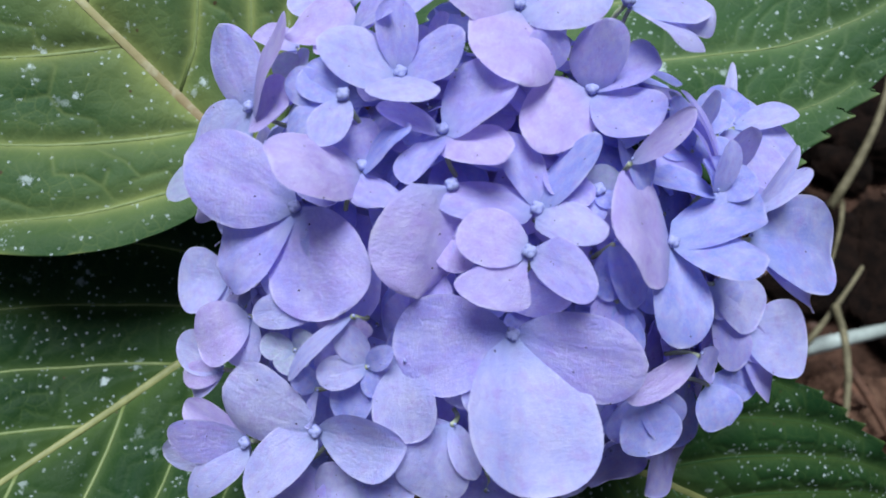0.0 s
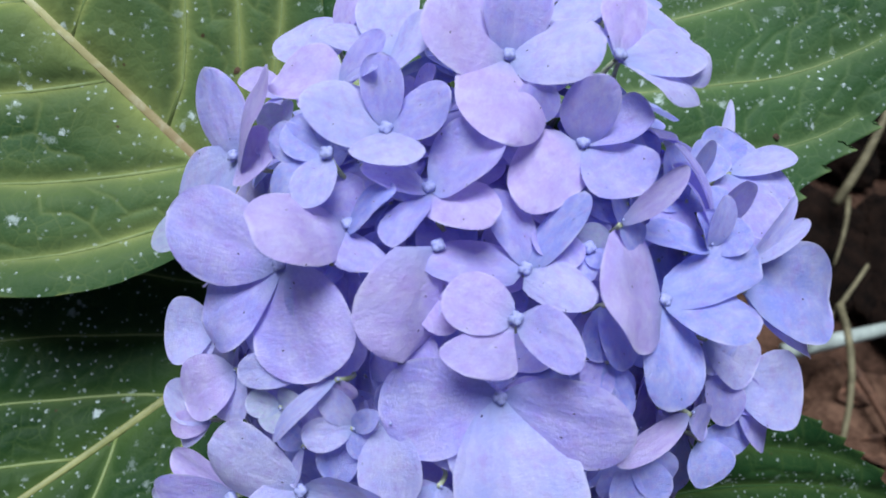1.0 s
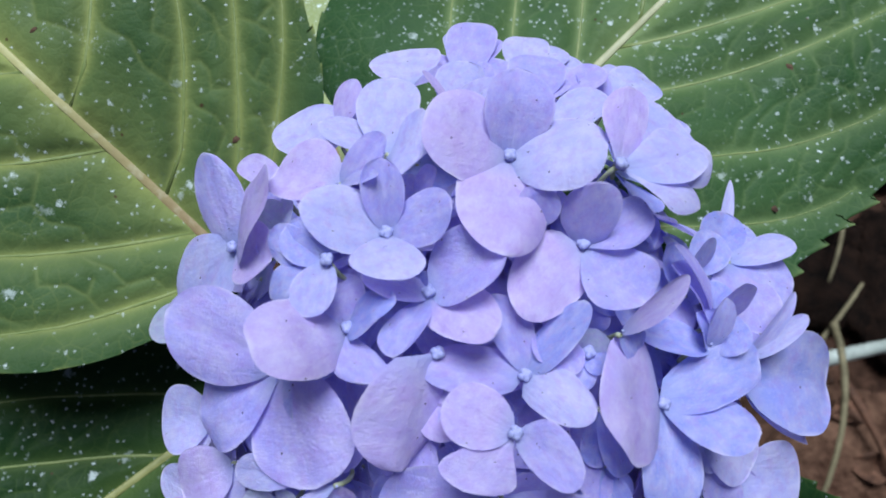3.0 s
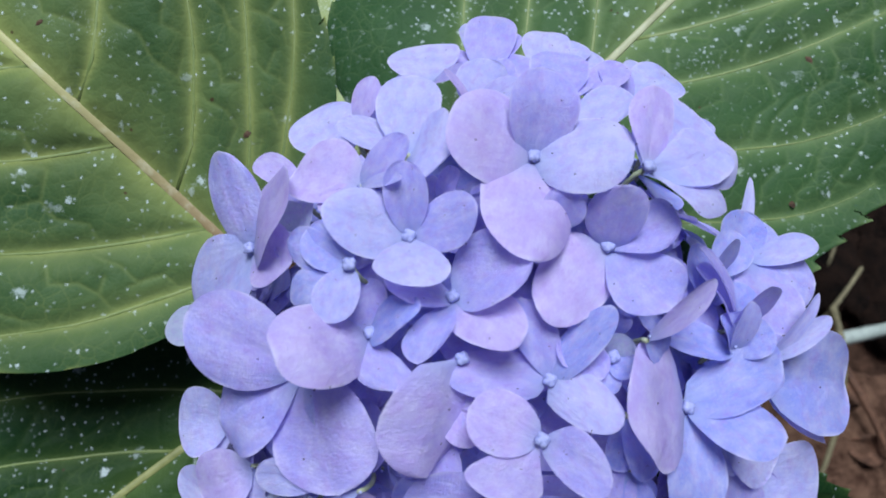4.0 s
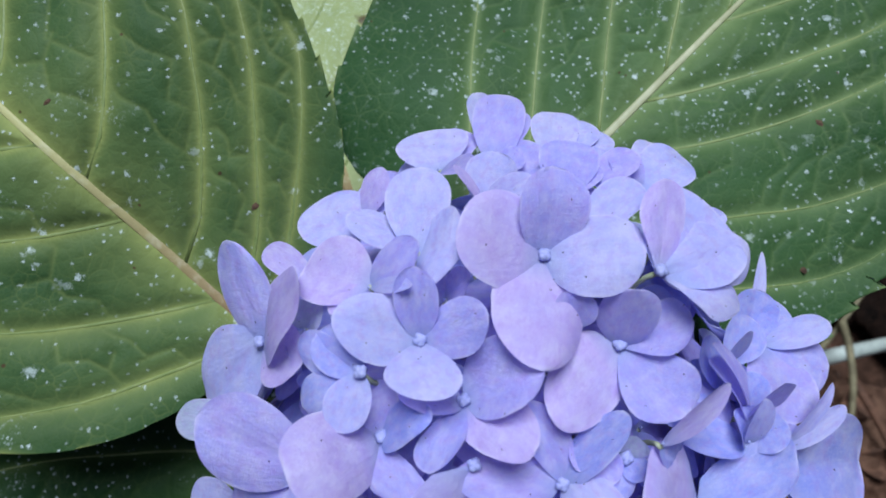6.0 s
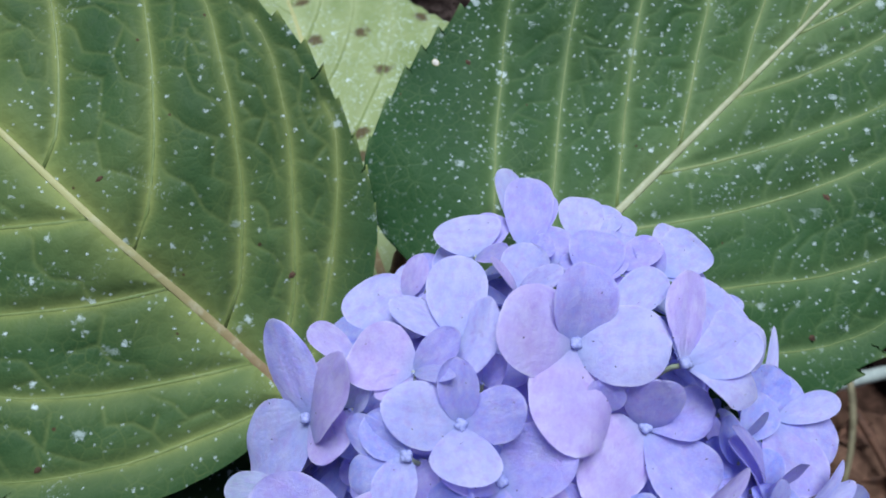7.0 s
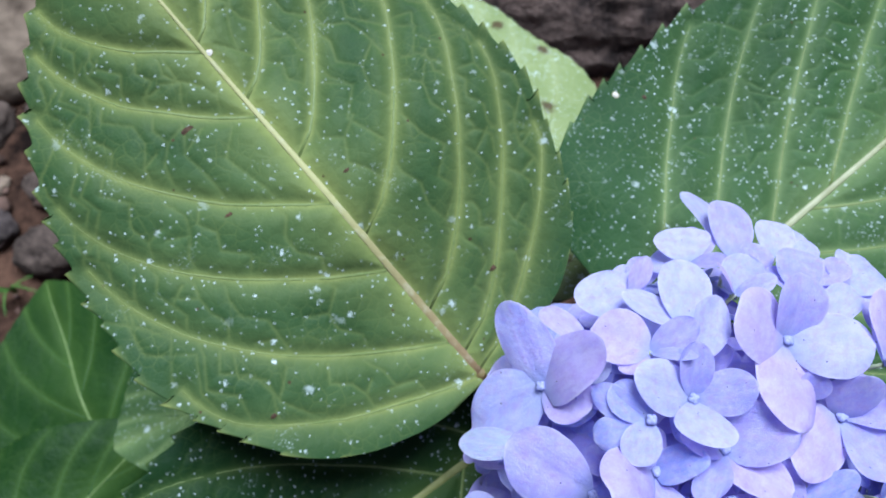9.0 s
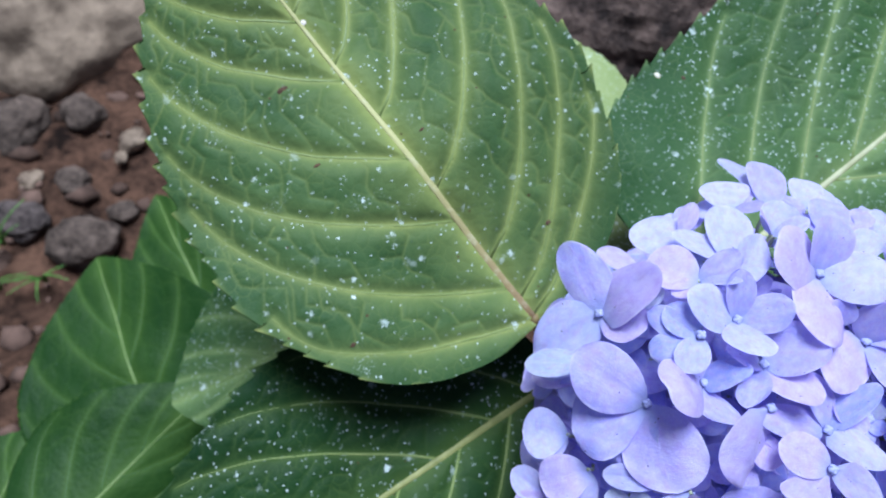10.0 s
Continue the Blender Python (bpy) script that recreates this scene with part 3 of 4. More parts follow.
floret((0.0171, 0.0413, 0.1790), (-0.04, -0.10, 0.99), [(0.0296, 0.0334, 0.1812, 0.0110, 9, 0.03, 0.60, 0.20, 'lilac'), (0.0065, 0.0311, 0.1771, 0.0141, -6, -0.06, 0.75, 0.20, 'pink'), (0.0032, 0.0476, 0.1797, 0.0126, 0, 0.06, 0.60, 0.00, 'pink')])
floret((-0.0179, 0.0268, 0.1535), (-0.25, -0.32, 0.91), [(-0.0300, 0.0299, 0.1505, 0.0106, 0, 0.06, 0.60, 0.00, 'lilac'), (-0.0223, 0.0144, 0.1496, 0.0106, 9, 0.13, 0.55, 0.02, 'blue')])
floret((-0.0290, 0.0142, 0.1468), (-0.25, -0.34, 0.91), [(-0.0505, 0.0243, 0.1485, 0.0195, -17, -0.13, 0.67, 0.01, 'pale'), (-0.0456, 0.0013, 0.1407, 0.0124, 15, 0.16, 0.50, -0.04, 'pale'), (-0.0088, 0.0088, 0.1529, 0.0161, 23, 0.23, 0.62, 0.00, 'pale')])
floret((-0.0466, 0.0140, 0.1378), (-0.46, -0.39, 0.80), [(-0.0678, 0.0163, 0.1332, 0.0120, -16, 0.03, 0.56, -0.01, 'lilac'), (-0.0629, 0.0027, 0.1287, 0.0109, 18, -0.11, 0.50, 0.12, 'pale')])
floret((-0.0316, 0.0585, 0.1693), (-0.27, -0.17, 0.95), [(-0.0560, 0.0700, 0.1740, 0.0205, -8, -0.05, 0.60, 0.05, 'lilac'), (-0.0529, 0.0509, 0.1580, 0.0245, 10, -0.06, 0.66, -0.03, 'lilac'), (-0.0225, 0.0335, 0.1660, 0.0245, 12, -0.06, 0.60, -0.05, 'lilac'), (-0.0360, 0.0410, 0.1600, 0.0140, 15, -0.01, 0.63, 0.10, 'blue')])
floret((0.0409, 0.0921, 0.1936), (0.33, 0.14, 0.94), [(0.0475, 0.1159, 0.1887, 0.0129, 16, -0.08, 0.67, 0.20, 'pink'), (0.0605, 0.1104, 0.1812, 0.0243, 0, 0.06, 0.60, 0.00, 'pale'), (0.0664, 0.1026, 0.1811, 0.0158, 13, -0.14, 0.75, 0.04, 'pale'), (0.0605, 0.0866, 0.1859, 0.0144, -11, -0.06, 0.73, -0.20, 'pale')])
floret((0.0026, 0.0579, 0.1776), (-0.06, -0.03, 1.00), [(-0.0059, 0.0359, 0.1705, 0.0267, -54, -0.20, 0.45, 0.18, 'pink')])
# florets seen between and behind them
floret((0.0771, 0.0849, 0.1570), (0.31, 0.11, 0.94), [(0.0956, 0.0900, 0.1570, 0.0078, 0, 0.12, 0.60, 0.00, 'pale'), (0.0937, 0.0796, 0.1550, 0.0177, 0, -0.02, 0.66, 0.00, 'lilac'), (0.0784, 0.0652, 0.1611, 0.0198, 0, -0.05, 0.60, 0.00, 'lilac')], False)
floret((0.0762, 0.0873, 0.1500), (0.34, 0.14, 0.93), [(0.0800, 0.1005, 0.1541, 0.0142, 0, 0.05, 0.60, 0.00, 'blue'), (0.0874, 0.0957, 0.1520, 0.0136, 0, 0.05, 0.70, 0.00, 'blue'), (0.0860, 0.1124, 0.1500, 0.0042, 0, 0.10, 0.45, 0.00, 'pale')], False)
floret((0.0648, 0.0793, 0.1630), (0.25, 0.08, 0.96), [(0.0736, 0.0904, 0.1630, 0.0104, 0, 0.07, 0.60, 0.00, 'blue'), (0.0659, 0.0846, 0.1742, 0.0073, 0, 0.07, 0.60, 0.00, 'pale'), (0.0558, 0.0856, 0.1722, 0.0043, 0, 0.07, 0.60, 0.00, 'young'), (0.0670, 0.0734, 0.1599, 0.0109, 0, 0.07, 0.60, 0.00, 'blue')], False)
floret((0.0616, 0.0738, 0.1640), (0.24, 0.06, 0.97), [(0.0557, 0.0839, 0.1722, 0.0095, 0, 0.12, 0.60, 0.00, 'blue'), (0.0520, 0.0761, 0.1660, 0.0102, 0, 0.07, 0.60, 0.00, 'blue'), (0.0532, 0.0657, 0.1650, 0.0118, 0, 0.07, 0.60, 0.00, 'lilac')], False)
floret((0.0681, 0.0665, 0.1620), (0.28, 0.02, 0.96), [(0.0560, 0.0807, 0.1793, 0.0070, 25, 0.15, 0.60, 0.00, 'lilac'), (0.0703, 0.0730, 0.1763, 0.0115, 0, 0.05, 0.60, 0.00, 'lilac'), (0.0570, 0.0782, 0.1742, 0.0118, 15, 0.10, 0.55, 0.00, 'lilac'), (0.0693, 0.0769, 0.1661, 0.0091, 0, 0.07, 0.60, 0.00, 'blue')], False)
floret((0.0642, 0.0605, 0.1660), (0.24, -0.02, 0.97), [(0.0660, 0.0686, 0.1762, 0.0066, 0, 0.12, 0.60, 0.00, 'pale'), (0.0612, 0.0675, 0.1711, 0.0108, 20, 0.20, 0.60, 0.00, 'blue'), (0.0474, 0.0622, 0.1701, 0.0105, 20, 0.20, 0.60, 0.00, 'blue'), (0.0733, 0.0650, 0.1680, 0.0091, 0, 0.07, 0.60, 0.00, 'blue')], False)
floret((0.0764, 0.0605, 0.1580), (0.32, -0.02, 0.95), [(0.0871, 0.0732, 0.1662, 0.0050, 20, 0.15, 0.55, 0.00, 'pale'), (0.0905, 0.0685, 0.1631, 0.0055, 0, 0.15, 0.50, 0.00, 'pale'), (0.0791, 0.0652, 0.1600, 0.0079, 0, 0.07, 0.60, 0.00, 'lilac')], False)
floret((0.0749, 0.0542, 0.1547), (0.33, -0.17, 0.93), [(0.1074, 0.0580, 0.1346, 0.0259, 0, 0.07, 0.60, 0.00, 'blue'), (0.1074, 0.0496, 0.1228, 0.0161, 0, 0.07, 0.60, 0.00, 'pale'), (0.0924, 0.0506, 0.1396, 0.0097, 0, 0.07, 0.60, 0.00, 'lilac')], False)
floret((0.0726, 0.0330, 0.1447), (0.34, -0.29, 0.89), [(0.0944, 0.0346, 0.1335, 0.0197, 0, 0.07, 0.60, 0.00, 'pale'), (0.0903, 0.0268, 0.1238, 0.0186, 0, 0.07, 0.60, 0.00, 'lilac')], False)
floret((0.0621, 0.0218, 0.1435), (0.29, -0.36, 0.89), [(0.0653, 0.0119, 0.1398, 0.0133, 0, 0.07, 0.60, 0.00, 'blue'), (0.0743, 0.0195, 0.1330, 0.0140, 0, 0.07, 0.60, 0.00, 'blue'), (0.0803, 0.0258, 0.1311, 0.0096, 0, 0.07, 0.60, 0.00, 'blue')], False)
floret((0.0447, 0.0187, 0.1480), (0.19, -0.39, 0.90), [(0.0469, 0.0070, 0.1402, 0.0156, 0, 0.07, 0.60, 0.00, 'blue'), (0.0398, 0.0090, 0.1410, 0.0112, 0, 0.07, 0.60, 0.00, 'blue'), (0.0554, 0.0123, 0.1392, 0.0116, 0, 0.07, 0.60, 0.00, 'blue')], False)
floret((0.0571, 0.0260, 0.1538), (0.24, -0.32, 0.92), [(0.0384, 0.0156, 0.1576, 0.0066, 0, 0.07, 0.60, 0.00, 'pink'), (0.0636, 0.0244, 0.1467, 0.0086, 0, 0.07, 0.60, 0.00, 'lilac')], False)
floret((0.0633, 0.0427, 0.1552), (0.28, -0.24, 0.93), [(0.0762, 0.0360, 0.1480, 0.0140, 0, 0.07, 0.60, 0.00, 'pale'), (0.0686, 0.0366, 0.1521, 0.0114, 0, 0.07, 0.60, 0.00, 'pale')], False)
floret((0.0643, 0.0371, 0.1511), (0.29, -0.27, 0.92), [(0.0705, 0.0249, 0.1445, 0.0110, 0, 0.07, 0.60, 0.00, 'lilac'), (0.0799, 0.0299, 0.1377, 0.0093, 0, 0.07, 0.60, 0.00, 'lilac')], False)
floret((0.0366, 0.0462, 0.1713), (0.11, -0.21, 0.97), [(0.0413, 0.0333, 0.1663, 0.0076, 0, 0.07, 0.60, 0.00, 'blue'), (0.0355, 0.0355, 0.1655, 0.0086, 0, 0.07, 0.60, 0.00, 'blue')], False)
floret((0.0379, 0.0362, 0.1633), (0.13, -0.27, 0.95), [(0.0412, 0.0243, 0.1580, 0.0074, 0, 0.07, 0.60, 0.00, 'blue'), (0.0330, 0.0304, 0.1628, 0.0087, 0, 0.07, 0.60, 0.00, 'lilac'), (0.0436, 0.0296, 0.1589, 0.0052, 0, 0.07, 0.60, 0.00, 'blue')], False)
floret((0.0395, 0.0595, 0.1821), (0.10, -0.15, 0.98), [(0.0550, 0.0710, 0.1848, 0.0066, 30, 0.07, 0.60, 0.00, 'pink'), (0.0467, 0.0580, 0.1728, 0.0075, 0, 0.07, 0.60, 0.00, 'blue')], False)
floret((0.0345, 0.0584, 0.1731), (0.11, -0.15, 0.98), [(0.0364, 0.0622, 0.1779, 0.0073, 0, 0.07, 0.60, 0.00, 'young'), (0.0307, 0.0500, 0.1747, 0.0071, 0, 0.07, 0.60, 0.00, 'blue'), (0.0379, 0.0537, 0.1745, 0.0061, 0, 0.07, 0.60, 0.00, 'blue')])
floret((-0.0516, 0.0520, 0.1474), (-0.39, -0.22, 0.89), [(-0.0661, 0.0530, 0.1426, 0.0167, 0, 0.07, 0.60, 0.00, 'pale'), (-0.0626, 0.0464, 0.1372, 0.0122, 0, 0.07, 0.60, 0.00, 'pale')], False)
floret((-0.0455, 0.0409, 0.1493), (-0.35, -0.28, 0.89), [(-0.0597, 0.0360, 0.1418, 0.0154, 0, 0.07, 0.60, 0.00, 'pink'), (-0.0491, 0.0304, 0.1424, 0.0128, 0, 0.07, 0.60, 0.00, 'pale')], False)
floret((-0.0546, 0.0322, 0.1349), (-0.42, -0.34, 0.84), [(-0.0677, 0.0418, 0.1320, 0.0110, 0, 0.07, 0.60, 0.00, 'pale'), (-0.0667, 0.0319, 0.1304, 0.0072, 0, 0.07, 0.60, 0.00, 'pink'), (-0.0662, 0.0294, 0.1242, 0.0067, 0, 0.07, 0.60, 0.00, 'pale')], False)
floret((-0.0254, 0.0369, 0.1637), (-0.21, -0.29, 0.93), [(-0.0432, 0.0384, 0.1578, 0.0081, 0, 0.07, 0.60, 0.00, 'pale'), (-0.0245, 0.0336, 0.1560, 0.0064, 0, 0.07, 0.60, 0.00, 'pink')], False)
floret((-0.0336, 0.0309, 0.1535), (-0.27, -0.33, 0.90), [(-0.0414, 0.0330, 0.1528, 0.0064, 0, 0.07, 0.60, 0.00, 'young'), (-0.0290, 0.0320, 0.1599, 0.0065, 0, 0.07, 0.60, 0.00, 'young'), (-0.0363, 0.0260, 0.1515, 0.0063, 0, 0.07, 0.60, 0.00, 'young'), (-0.0303, 0.0276, 0.1531, 0.0052, 0, 0.07, 0.60, 0.00, 'young')], False)
floret((-0.0193, 0.0337, 0.1666), (-0.17, -0.31, 0.94), [(-0.0349, 0.0234, 0.1576, 0.0052, 35, 0.07, 0.60, 0.00, 'pale'), (-0.0177, 0.0304, 0.1610, 0.0062, 0, 0.07, 0.60, 0.00, 'pink')], False)
floret((-0.0169, 0.0250, 0.1585), (-0.17, -0.36, 0.92), [(-0.0111, 0.0264, 0.1657, 0.0050, 0, 0.07, 0.60, 0.00, 'blue'), (-0.0154, 0.0186, 0.1563, 0.0045, 0, 0.07, 0.60, 0.00, 'blue'), (-0.0279, 0.0234, 0.1575, 0.0075, 0, 0.07, 0.60, 0.00, 'pale'), (-0.0223, 0.0328, 0.1648, 0.0073, 0, 0.07, 0.60, 0.00, 'pale')], False)
floret((-0.0091, 0.0254, 0.1604), (-0.13, -0.36, 0.92), [(-0.0084, 0.0092, 0.1532, 0.0140, 0, 0.07, 0.60, 0.00, 'pale'), (-0.0159, 0.0208, 0.1548, 0.0101, 0, 0.07, 0.60, 0.00, 'pale')], False)
floret((0.0011, 0.0132, 0.1527), (-0.08, -0.44, 0.90), [(-0.0063, -0.0013, 0.1432, 0.0165, 0, 0.07, 0.60, 0.00, 'pale'), (0.0054, 0.0015, 0.1520, 0.0063, 0, 0.07, 0.60, 0.00, 'pale'), (-0.0131, 0.0093, 0.1437, 0.0106, 0, 0.07, 0.60, 0.00, 'pink')], False)
floret((0.0068, 0.0247, 0.1608), (-0.05, -0.37, 0.93), [(0.0106, 0.0134, 0.1569, 0.0117, 0, 0.07, 0.60, 0.00, 'pale'), (0.0011, 0.0165, 0.1546, 0.0100, 0, 0.07, 0.60, 0.00, 'pale')], False)
floret((-0.0478, 0.0712, 0.1658), (-0.31, -0.12, 0.94), [(-0.0679, 0.0725, 0.1545, 0.0094, 0, 0.07, 0.60, 0.00, 'young'), (-0.0617, 0.0707, 0.1553, 0.0074, 0, 0.07, 0.60, 0.00, 'pale')], False)
floret((-0.0476, 0.0693, 0.1557), (-0.35, -0.12, 0.93), [(-0.0635, 0.0723, 0.1439, 0.0094, 0, 0.07, 0.60, 0.00, 'pink'), (-0.0526, 0.0614, 0.1497, 0.0117, 0, 0.07, 0.60, 0.00, 'pale')], False)
floret((-0.0291, 0.0230, 0.1484), (-0.26, -0.39, 0.89), [(-0.0304, 0.0142, 0.1478, 0.0052, 40, 0.07, 0.60, 0.00, 'pale'), (-0.0343, 0.0269, 0.1493, 0.0067, 0, 0.07, 0.60, 0.00, 'blue')], False)
floret((-0.0480, 0.0149, 0.1305), (-0.37, -0.44, 0.82), [(-0.0656, 0.0260, 0.1276, 0.0094, 0, 0.07, 0.60, 0.00, 'pink'), (-0.0473, 0.0038, 0.1270, 0.0078, 40, 0.07, 0.60, 0.00, 'pale'), (-0.0770, 0.0180, 0.1043, 0.0105, 0, 0.07, 0.60, 0.00, 'pale')], False)
floret((-0.0198, 0.0033, 0.1364), (-0.21, -0.51, 0.83), [(-0.0305, 0.0019, 0.1351, 0.0154, 0, 0.07, 0.60, 0.00, 'pale'), (-0.0077, 0.0014, 0.1436, 0.0145, 0, 0.07, 0.60, 0.00, 'pale')], False)
floret((0.0018, 0.0520, 0.1722), (-0.07, -0.21, 0.97), [(0.0038, 0.0410, 0.1712, 0.0094, 0, 0.07, 0.60, 0.00, 'pink'), (-0.0028, 0.0426, 0.1711, 0.0071, 0, 0.07, 0.60, 0.00, 'lilac')], False)
floret((0.0277, 0.0622, 0.1738), (0.07, -0.16, 0.99), [(0.0311, 0.0530, 0.1759, 0.0073, 0, 0.07, 0.60, 0.00, 'lilac'), (0.0233, 0.0559, 0.1773, 0.0073, 0, 0.07, 0.60, 0.00, 'lilac')], False)
floret((-0.0027, 0.0450, 0.1662), (-0.10, -0.26, 0.96), [(-0.0006, 0.0337, 0.1642, 0.0073, 0, 0.07, 0.60, 0.00, 'lilac'), (0.0047, 0.0472, 0.1726, 0.0071, 0, 0.07, 0.60, 0.00, 'pink')], False)
floret((0.0113, 0.1260, 0.1798), (-0.03, 0.23, 0.97), [(0.0157, 0.1524, 0.1692, 0.0133, 0, 0.07, 0.60, 0.00, 'lilac'), (0.0111, 0.1662, 0.1491, 0.0084, 0, 0.07, 0.60, 0.00, 'pale'), (0.0211, 0.1472, 0.1692, 0.0085, 0, 0.07, 0.60, 0.00, 'lilac'), (0.0185, 0.1262, 0.1815, 0.0083, 0, 0.07, 0.60, 0.00, 'lilac')], False)
floret((-0.0016, 0.1251, 0.1783), (-0.08, 0.23, 0.97), [(-0.0047, 0.1376, 0.1769, 0.0180, 0, 0.07, 0.60, 0.00, 'pale'), (0.0060, 0.1399, 0.1725, 0.0104, 0, 0.07, 0.60, 0.00, 'lilac'), (0.0062, 0.1221, 0.1868, 0.0066, 0, 0.07, 0.60, 0.00, 'lilac'), (-0.0128, 0.1262, 0.1738, 0.0100, 0, 0.07, 0.60, 0.00, 'pale')], False)
floret((-0.0075, 0.1017, 0.1850), (-0.10, 0.14, 0.98), [(-0.0064, 0.1236, 0.1844, 0.0149, 0, 0.07, 0.60, 0.00, 'pale'), (0.0019, 0.1001, 0.1922, 0.0200, 0, 0.07, 0.60, 0.00, 'pale'), (-0.0234, 0.1134, 0.1808, 0.0083, 0, 0.07, 0.60, 0.00, 'pale')], False)
floret((-0.0178, 0.0945, 0.1845), (-0.14, 0.11, 0.98), [(-0.0329, 0.1023, 0.1807, 0.0172, 0, 0.07, 0.60, 0.00, 'pink'), (-0.0068, 0.1013, 0.1929, 0.0090, 0, 0.07, 0.60, 0.00, 'lilac'), (-0.0084, 0.0911, 0.1940, 0.0040, 0, 0.07, 0.60, 0.00, 'pale'), (-0.0267, 0.0894, 0.1842, 0.0069, 0, 0.07, 0.60, 0.00, 'pink')], False)
floret((-0.0237, 0.1077, 0.1749), (-0.17, 0.18, 0.97), [(-0.0299, 0.1218, 0.1737, 0.0178, 0, 0.07, 0.60, 0.00, 'pale'), (-0.0155, 0.1234, 0.1741, 0.0085, 0, 0.07, 0.60, 0.00, 'pale')], False)
floret((-0.0195, 0.1149, 0.1765), (-0.15, 0.20, 0.97), [(-0.0151, 0.1250, 0.1816, 0.0064, 20, 0.07, 0.60, 0.00, 'pink')], False)
floret((-0.0325, 0.1006, 0.1727), (-0.22, 0.16, 0.96), [(-0.0451, 0.1115, 0.1684, 0.0076, 0, 0.07, 0.60, 0.00, 'pink'), (-0.0363, 0.0958, 0.1716, 0.0069, 0, 0.07, 0.60, 0.00, 'lilac')], False)
floret((0.0075, 0.1128, 0.1851), (-0.04, 0.18, 0.98), [(0.0007, 0.1196, 0.1910, 0.0044, 30, 0.07, 0.60, 0.00, 'pink'), (0.0114, 0.1243, 0.1884, 0.0118, 0, 0.07, 0.60, 0.00, 'pale'), (0.0177, 0.1165, 0.1909, 0.0059, 30, 0.07, 0.60, 0.00, 'pale')], False)
floret((0.0263, 0.1153, 0.1842), (0.03, 0.19, 0.98), [(0.0288, 0.1294, 0.1841, 0.0139, 0, 0.07, 0.60, 0.00, 'lilac'), (0.0207, 0.1240, 0.1815, 0.0083, 0, 0.07, 0.60, 0.00, 'lilac'), (0.0351, 0.1237, 0.1827, 0.0077, 0, 0.07, 0.60, 0.00, 'lilac')], False)
floret((0.0265, 0.1293, 0.1758), (0.03, 0.25, 0.97), [(0.0282, 0.1442, 0.1728, 0.0122, 0, 0.07, 0.60, 0.00, 'pale'), (0.0383, 0.1412, 0.1719, 0.0100, 0, 0.07, 0.60, 0.00, 'pale'), (0.0431, 0.1365, 0.1715, 0.0092, 0, 0.07, 0.60, 0.00, 'pale')], False)
floret((0.0291, 0.1050, 0.1868), (0.04, 0.15, 0.99), [(0.0437, 0.1174, 0.1849, 0.0103, 0, 0.07, 0.60, 0.00, 'pale'), (0.0333, 0.1186, 0.1812, 0.0083, 0, 0.07, 0.60, 0.00, 'lilac')], False)
floret((0.0461, 0.1189, 0.1769), (0.11, 0.22, 0.97), [(0.0604, 0.1317, 0.1709, 0.0141, 0, 0.07, 0.60, 0.00, 'pale'), (0.0534, 0.1371, 0.1692, 0.0094, 0, 0.07, 0.60, 0.00, 'pale'), (0.0395, 0.1285, 0.1802, 0.0100, 0, 0.07, 0.60, 0.00, 'lilac'), (0.0593, 0.1229, 0.1718, 0.0092, 0, 0.07, 0.60, 0.00, 'pale')], False)
floret((-0.0330, 0.0887, 0.1740), (-0.22, 0.11, 0.97), [(-0.0343, 0.0942, 0.1793, 0.0079, 0, 0.07, 0.60, 0.00, 'young'), (-0.0280, 0.0920, 0.1823, 0.0064, 0, 0.07, 0.60, 0.00, 'young'), (-0.0340, 0.0813, 0.1760, 0.0079, 0, 0.07, 0.60, 0.00, 'lilac')], False)
floret((0.0252, 0.0849, 0.1816), (0.03, 0.09, 1.00), [(0.0268, 0.0896, 0.1889, 0.0075, 0, 0.07, 0.60, 0.00, 'lilac'), (0.0218, 0.0897, 0.1896, 0.0074, 0, 0.07, 0.60, 0.00, 'lilac'), (0.0277, 0.0960, 0.1883, 0.0051, 0, 0.07, 0.60, 0.00, 'pale')], False)
floret((-0.0017, 0.0927, 0.1799), (-0.09, 0.13, 0.99), [(0.0038, 0.0956, 0.1883, 0.0074, 0, 0.07, 0.60, 0.00, 'lilac'), (-0.0055, 0.0957, 0.1843, 0.0076, 0, 0.07, 0.60, 0.00, 'lilac')], False)
floret((0.0334, 0.1200, 0.1802), (0.06, 0.21, 0.98), [(0.0456, 0.1267, 0.1812, 0.0083, 0, 0.07, 0.60, 0.00, 'lilac'), (0.0405, 0.1339, 0.1739, 0.0090, 0, 0.07, 0.60, 0.00, 'pale'), (0.0429, 0.1210, 0.1776, 0.0086, 0, 0.07, 0.60, 0.00, 'lilac')], False)
floret((0.0485, 0.1053, 0.1812), (0.12, 0.16, 0.98), [(0.0641, 0.1107, 0.1795, 0.0067, 0, 0.07, 0.60, 0.00, 'pale'), (0.0564, 0.1192, 0.1738, 0.0105, 0, 0.07, 0.60, 0.00, 'lilac'), (0.0570, 0.1046, 0.1769, 0.0086, 0, 0.07, 0.60, 0.00, 'pale')], False)
floret((0.0171, 0.1227, 0.1776), (-0.01, 0.23, 0.97), [(0.0204, 0.1330, 0.1778, 0.0103, 0, 0.07, 0.60, 0.00, 'lilac'), (0.0113, 0.1312, 0.1777, 0.0099, 0, 0.07, 0.60, 0.00, 'lilac'), (0.0158, 0.1365, 0.1737, 0.0074, 0, 0.07, 0.60, 0.00, 'pale')], False)
